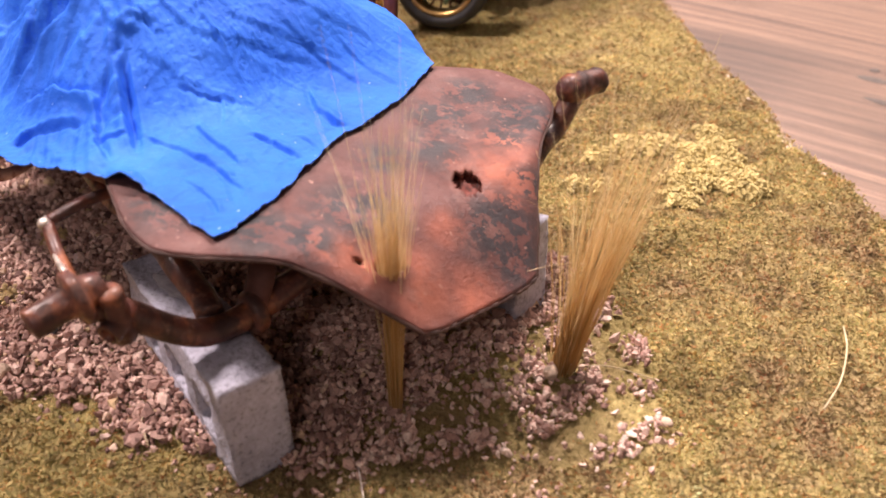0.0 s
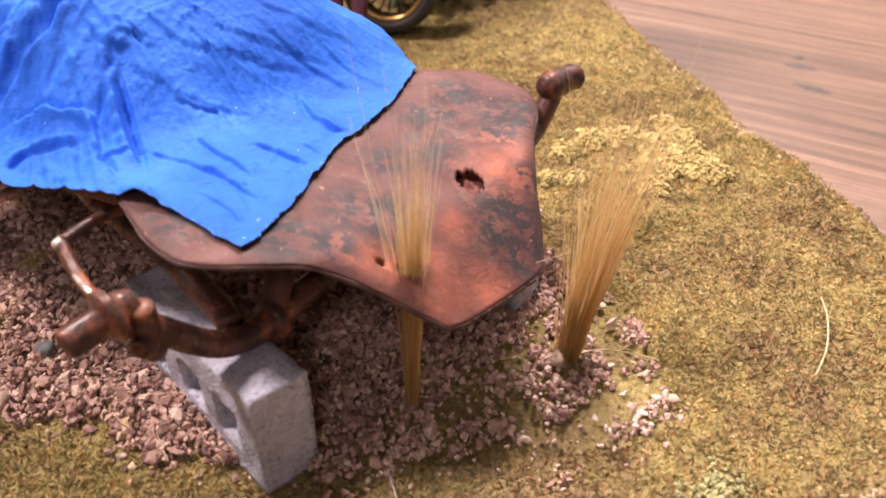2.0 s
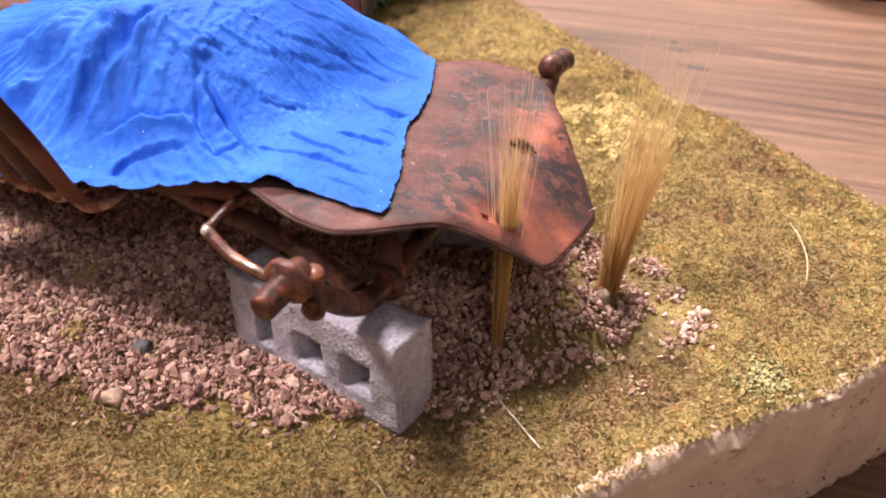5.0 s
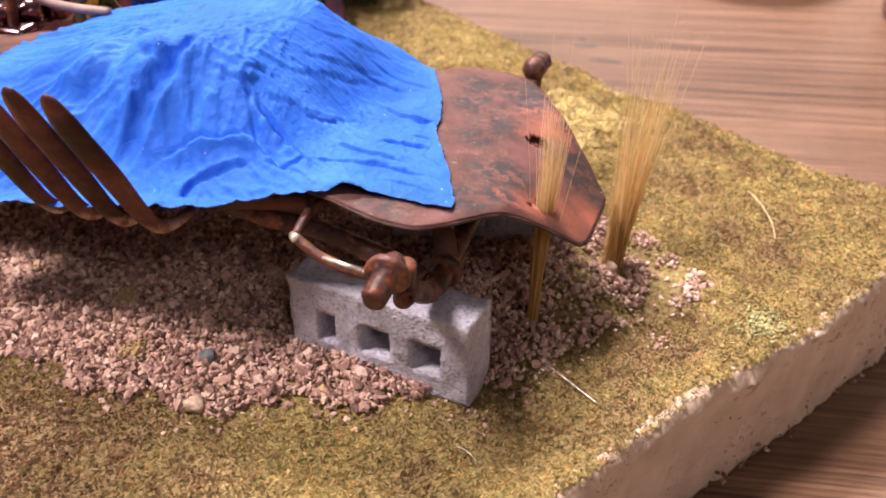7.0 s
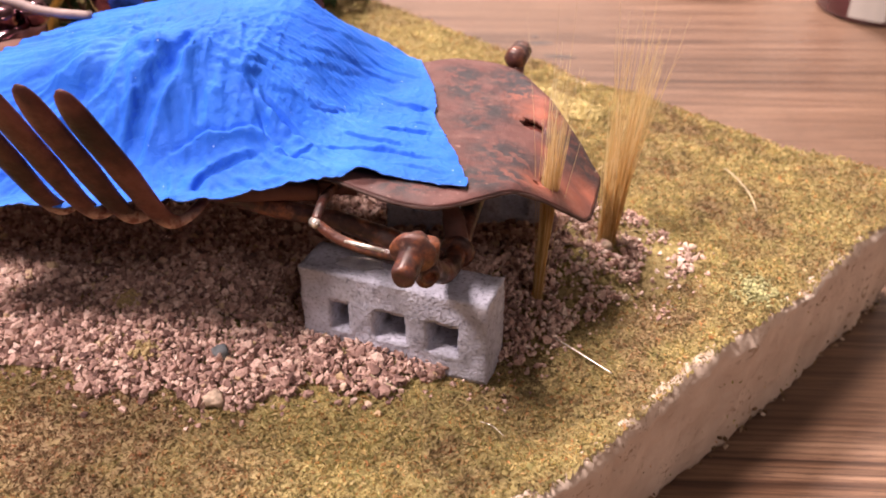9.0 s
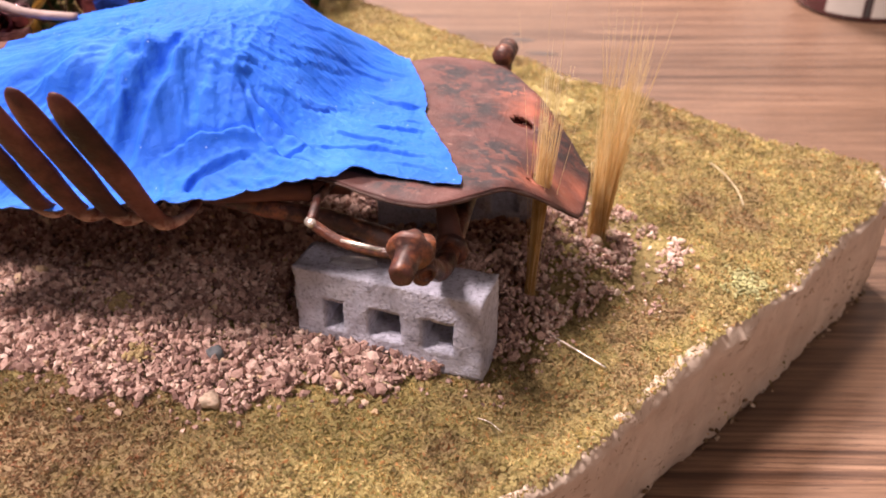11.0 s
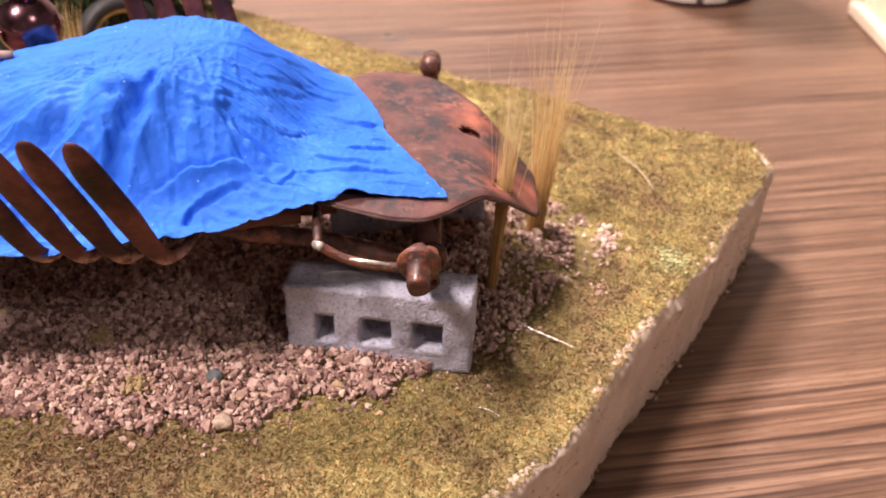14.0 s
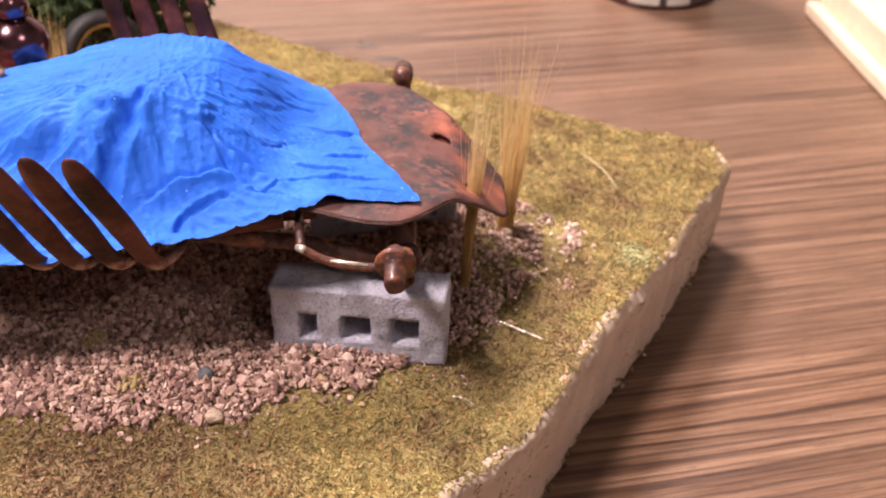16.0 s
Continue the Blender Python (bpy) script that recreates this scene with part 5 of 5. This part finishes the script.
def build_pebbles():
    rng = np.random.default_rng(31)
    pale = plain("pale_pebble", (0.50, 0.385, 0.29), 0.85, 0, 0.5, 0.35)
    slate = plain("slate_pebble", (0.10, 0.11, 0.12), 0.7, 0, 0.5, 0.3)
    ochre = plain("ochre_crumb", (0.42, 0.32, 0.16), 0.9, 0, 0.4, 0.3)
    for x, y in ((-25.6, -18.8), (-31.0, -12.5)):
        k = 130
        cx, cy = rng.normal(x, 0.55, k), rng.normal(y, 0.5, k)
        cz = hills(cx, cy) + gravel_height(cx, cy) + 0.6 + np.abs(rng.normal(0, 0.22, k))
        v, f = scatter(np.stack([cx, cy, cz], 1), rng.uniform(0.10, 0.26, k), rng, ico(), (0.5, 1.0), 0.4)
        tagged(raw_object("foam_crumb", v, f, ochre), "crumbly ochre foam lump on the gravel", "foam crumb", "foam crumbs")
    for x, y, r, mat, label in ((-17.2, -22.9, 0.85, pale, "pale rounded pebble at the gravel's edge"), (-19.0, -17.9, 0.75, slate, "dark slate pebble among pink gravel"),
                                (20.5, 8.9, 0.42, pale, "small pale pebble on the turf"), (12.0, 6.4, 0.5, pale, "pale pebble at the foot of the grass")):
        z = float(hills(np.float64(x), np.float64(y)) + gravel_height(np.float64(x), np.float64(y))) + 0.55 + r * 0.2
        bm = bmesh.new()
        bmesh.ops.create_icosphere(bm, subdivisions=3, radius=r)
        for v in bm.verts:
            v.co *= 1 + 0.85 * fbm(v.co + Vector((x, y, 0)), 1.2, 3)
            v.co.z *= 0.75
            v.co += Vector((x, y, z))
        solo("pebble", bm, mat, label, "pebble", "loose pebbles")


build_pebbles()


def build_glue():
    """A glossy smear of clear glue on the block under the steering rod."""
    bm = bmesh.new()
    bmesh.ops.create_icosphere(bm, subdivisions=4, radius=1.0)
    for v in bm.verts:
        w = 1 + 0.5 * fbm(v.co * 1.0, 1.3, 3)
        v.co = Vector((-7.6 + v.co.x * 2.1 * w + v.co.y * 0.3, -11.6 + v.co.y * 0.8 * w, 8.44 + max(-0.2, v.co.z * 0.30)))
    gloss = plain("clear_glue", (0.42, 0.42, 0.46), 0.2, 0, 1.0, 0.2, 1.0)
    solo("glue_smear", bm, gloss, "glossy smear of dried clear glue on the grey block", "glue")


build_glue()

fibre("clear_fibre", [(-6.3, -16.6, 0.9), (-4.6, -17.4, 0.9), (-2.8, -18.0, 0.7)], 0.06, HUSK, "short pale fibre at the gravel's edge")
fibre("clear_fibre", [(4.7, -20.1, 0.6), (5.8, -20.5, 0.7), (6.8, -21.2, 0.6)], 0.03, GLUE, "short shiny fibre on the turf")
fibre("straw_stem", [(11.9, 7.6, 0.9), (14.0, 9.9, 1.3), (17.4, 11.7, 1.0)], 0.05, HUSK, "fallen straw stem beside the grass tuft")
fibre("straw_stem", [(13.0, 12.8, 8.0), (11.5, 7.5, 10.4), (8.6, 3.4, 9.3)], 0.022, HUSK, "bent straw stem sticking out of the grass tuft")


def build_moss():
    rng = np.random.default_rng(18)
    n = 340
    x, y = rng.normal(26.6, 1.0, n), rng.normal(4.0, 1.2, n)
    keep = inside(x, y, RIM_XY[::4])
    x, y = x[keep], y[keep]
    z = hills(x, y) + 0.10 + np.abs(rng.normal(0, 0.14, len(x)))
    v, f = scatter(np.stack([x, y, z], 1), rng.uniform(0.07, 0.24, len(x)), rng, ico(), (0.5, 1.0), 0.4)
    tagged(raw_object("moss_clump", v, f, MOSS), "pale green foam moss near the slab's rim", "moss", kind="stuff")


build_moss()

# ---------------------------------------------------------------- behind the car
def build_wheel(at, axis, radius, label):
    """A wire wheel: fat tyre, brass rim, spokes, hub."""
    wheel = thing("wire_wheel", at, label, "wheel", "loose wheels")
    r = radius
    tyre = [(r * 0.72, -1.5), (r * 0.80, -2.0), (r * 0.92, -1.9), (r * 0.985, -1.3), (r, 0), (r * 0.985, 1.3), (r * 0.92, 1.9), (r * 0.80, 2.0), (r * 0.72, 1.5)]
    part("tyre", lathe(tyre, at, axis, 40), TYRE, wheel, "dusty black rubber tyre")
    rim = [(r * 0.73, -1.7), (r * 0.68, -1.8), (r * 0.64, -1.3), (r * 0.62, 0), (r * 0.64, 1.3), (r * 0.68, 1.8), (r * 0.73, 1.7)]
    part("rim", lathe(rim, at, axis, 40), BRASS, wheel, "dull brass rim")
    part("hub", lathe([(0, -1.6), (0.9, -1.5), (1.1, -0.8), (1.1, 0.8), (0.9, 1.5), (0.5, 2.2), (0, 2.3)], at, axis, 16), CHROME, wheel)
    q = Vector((0, 0, 1)).rotation_difference(Vector(axis))
    for k in range(18):
        a = 2 * math.pi * k / 18
        p0 = Vector(at) + q @ Vector((0.9 * math.cos(a + 0.3), 0.9 * math.sin(a + 0.3), 1.1 if k % 2 else -1.1))
        p1 = Vector(at) + q @ Vector((r * 0.64 * math.cos(a), r * 0.64 * math.sin(a), 0))
        part("spoke", tube([p0, p1], 0.16, 6), RUSTY_GLOSS, wheel)


build_wheel((-45.4, 47.9, 6.4), (0.55, -0.80, 0.18), 6.5, "wire wheel with black tyre and brass rim on the turf")
build_wheel((-66.0, 40.0, 7.2), (0.25, -0.95, 0.15), 7.4, "wire wheel with black tyre leaning behind the car")


def build_ornament():
    orn = thing("globe_ornament", (-42.9, 14.7, 17.5), "smoked chrome ornament of two stacked globes on the car's rear deck", "ornament")
    ball = lambda r, z: [(max(0.01, r * math.sin(math.pi * k / 16)), z - r * math.cos(math.pi * k / 16)) for k in range(17)]
    part("large_globe", lathe(ball(3.4, 4.2), (-42.9, 14.7, 17.5), (0, 0, 1), 32), CHROME, orn)
    part("small_globe", lathe(ball(1.95, 8.6), (-42.9, 14.7, 17.5), (0, 0, 1), 28), CHROME, orn)
    part("finial", lathe([(0.0, 10.2), (0.6, 10.3), (0.45, 11.0), (0.75, 11.5), (0.3, 12.3), (0.0, 12.8)], (-42.9, 14.7, 17.5), (0, 0, 1), 14), BRASS, orn, "small brass finial")


build_ornament()


def build_tree(x0, y0, wide, tall, seed, label):
    rng = np.random.default_rng(seed)
    tree = thing("model_tree", (x0, y0, 0), label, "tree", "model trees")
    part("trunk", tube(bend([(x0, y0, -0.2), (x0 + 0.5, y0 + 0.2, tall * 0.22), (x0 - 0.3, y0 - 0.2, tall * 0.55), (x0, y0, tall * 0.94)], 5), [2.2 - 1.7 * k / 15 for k in range(16)], 12), BARK, tree)
    n = int(50 * wide * tall / 3.4)
    h = rng.uniform(0, 1, n)
    rad = (wide * (1 - h) ** 0.7 + 1.0) * np.sqrt(rng.uniform(0.15, 1.0, n)) * (1 + 0.18 * np.sin(h * 40))
    a = rng.uniform(0, 2 * math.pi, n)
    rad *= 1 + 0.18 * np.sin(a * 5 + h * 9)
    c = np.stack([x0 + rad * np.cos(a), y0 + rad * np.sin(a), 4 + tall * h - 0.12 * rad], 1)
    v, f = scatter(c, np.clip(rng.lognormal(-0.1, 0.35, n), 0.4, 2.2), rng, (OCT_V, OCT_F), (0.25, 0.8), 0.4)
    part("crown", (v, f), FOLIAGE, tree, "dark green foliage", smooth=False)


build_tree(-58, 72, 17.0, 56, 14, "dense dark green miniature tree behind the car")
build_tree(-88, 56, 15.0, 34, 15, "low dark green miniature tree behind the car's tail")

# ---------------------------------------------------------------- on the table
def build_table_things():
    at = (58.5, 137.0, -15)
    jar = thing("paint_jar", at, "dark red paint jar with grey label on the table", "jar")
    R0 = 14.0
    glass = part("glass_body", lathe([(0, 0), (R0 - 0.9, 0), (R0 - 0.2, 0.35), (R0, 0.9), (R0, 30), (R0 - 1, 32), (R0 - 3, 34), (0, 34)], at, (0, 0, 1), 48), JAR_RED, jar)
    part("lid", lathe([(R0 - 2.6, 34.1), (R0 - 1.2, 34.3), (R0 - 1.0, 43), (R0 - 2, 44), (0, 44)], at, (0, 0, 1), 40), WHITE, jar)
    def band(a0, a1, z0, z1, mat, name):
        v = []
        for k in range(13):
            a = math.radians(a0 + (a1 - a0) * k / 12)
            for z in (z0, z1):
                v.append((at[0] + (R0 + 0.06) * math.cos(a), at[1] + (R0 + 0.06) * math.sin(a), at[2] + z))
        part(name, (v, [(2 * k, 2 * k + 2, 2 * k + 3, 2 * k + 1) for k in range(12)]), mat, glass)
    band(232, 262, 1.2, 26, JAR_LABEL, "label_panel")
    band(263, 268, 1.2, 26, JAR_DARK, "label_bar")
    band(269, 292, 1.2, 26, JAR_LABEL, "label_panel")
    band(293, 322, 1.0, 26, JAR_DARK, "label_bar")
    at = (14.0, 163.0, -15)
    solo("white_dish", lathe([(0, 0), (16, 0), (20, 1.0), (21, 2.4), (22.5, 14), (22.0, 14.3), (20, 3), (0, 2)], at, (0, 0, 1), 56), WHITE, "round white plastic dish on the table", "dish")
    for x, y, a, b, turn in ((-9.6, 102.2, 2.6, 1.0, 0.1), (-4.8, 96.0, 3.2, 0.8, 0.05), (-11.2, 105.4, 0.8, 0.8, 0.0)):
        pts = [(1.0, 0.0), (0.95, 0.06), (0.6, 0.12), (0.0, 0.14)]
        v, f = lathe(pts, (0, 0, 0), (0, 0, 1), 24)
        v = [(x + p[0] * a, y + p[1] * b + p[0] * a * turn, -15 + p[2]) for p in v]
        solo("paint_drop", (v, f), DROP, "dried grey paint drop on the table", "paint drop", "paint drops")
    # a pale wooden tray edge: wall, ledge and floor
    tray = thing("wooden_tray", (96, 100, -15), "pale bare wooden tray with a stepped edge on the table", "tray")
    part("outer_wall", slab(89.5, 92.4, 20, 121, -15, -11.6, 0.8), PALE_WOOD, tray, smooth=False)
    part("ledge", slab(92.4, 101.0, 20, 121, -15, -5.5, 0.9), PALE_WOOD, tray, smooth=False)
    part("end_wall", slab(101.0, 190, 115, 121, -15, -5.5, 0.6), PALE_WOOD, tray, smooth=False)
    part("tray_floor", slab(101.0, 190, 20, 115, -15, -13.0, 0.3), PAPER, tray, smooth=False)


build_table_things()
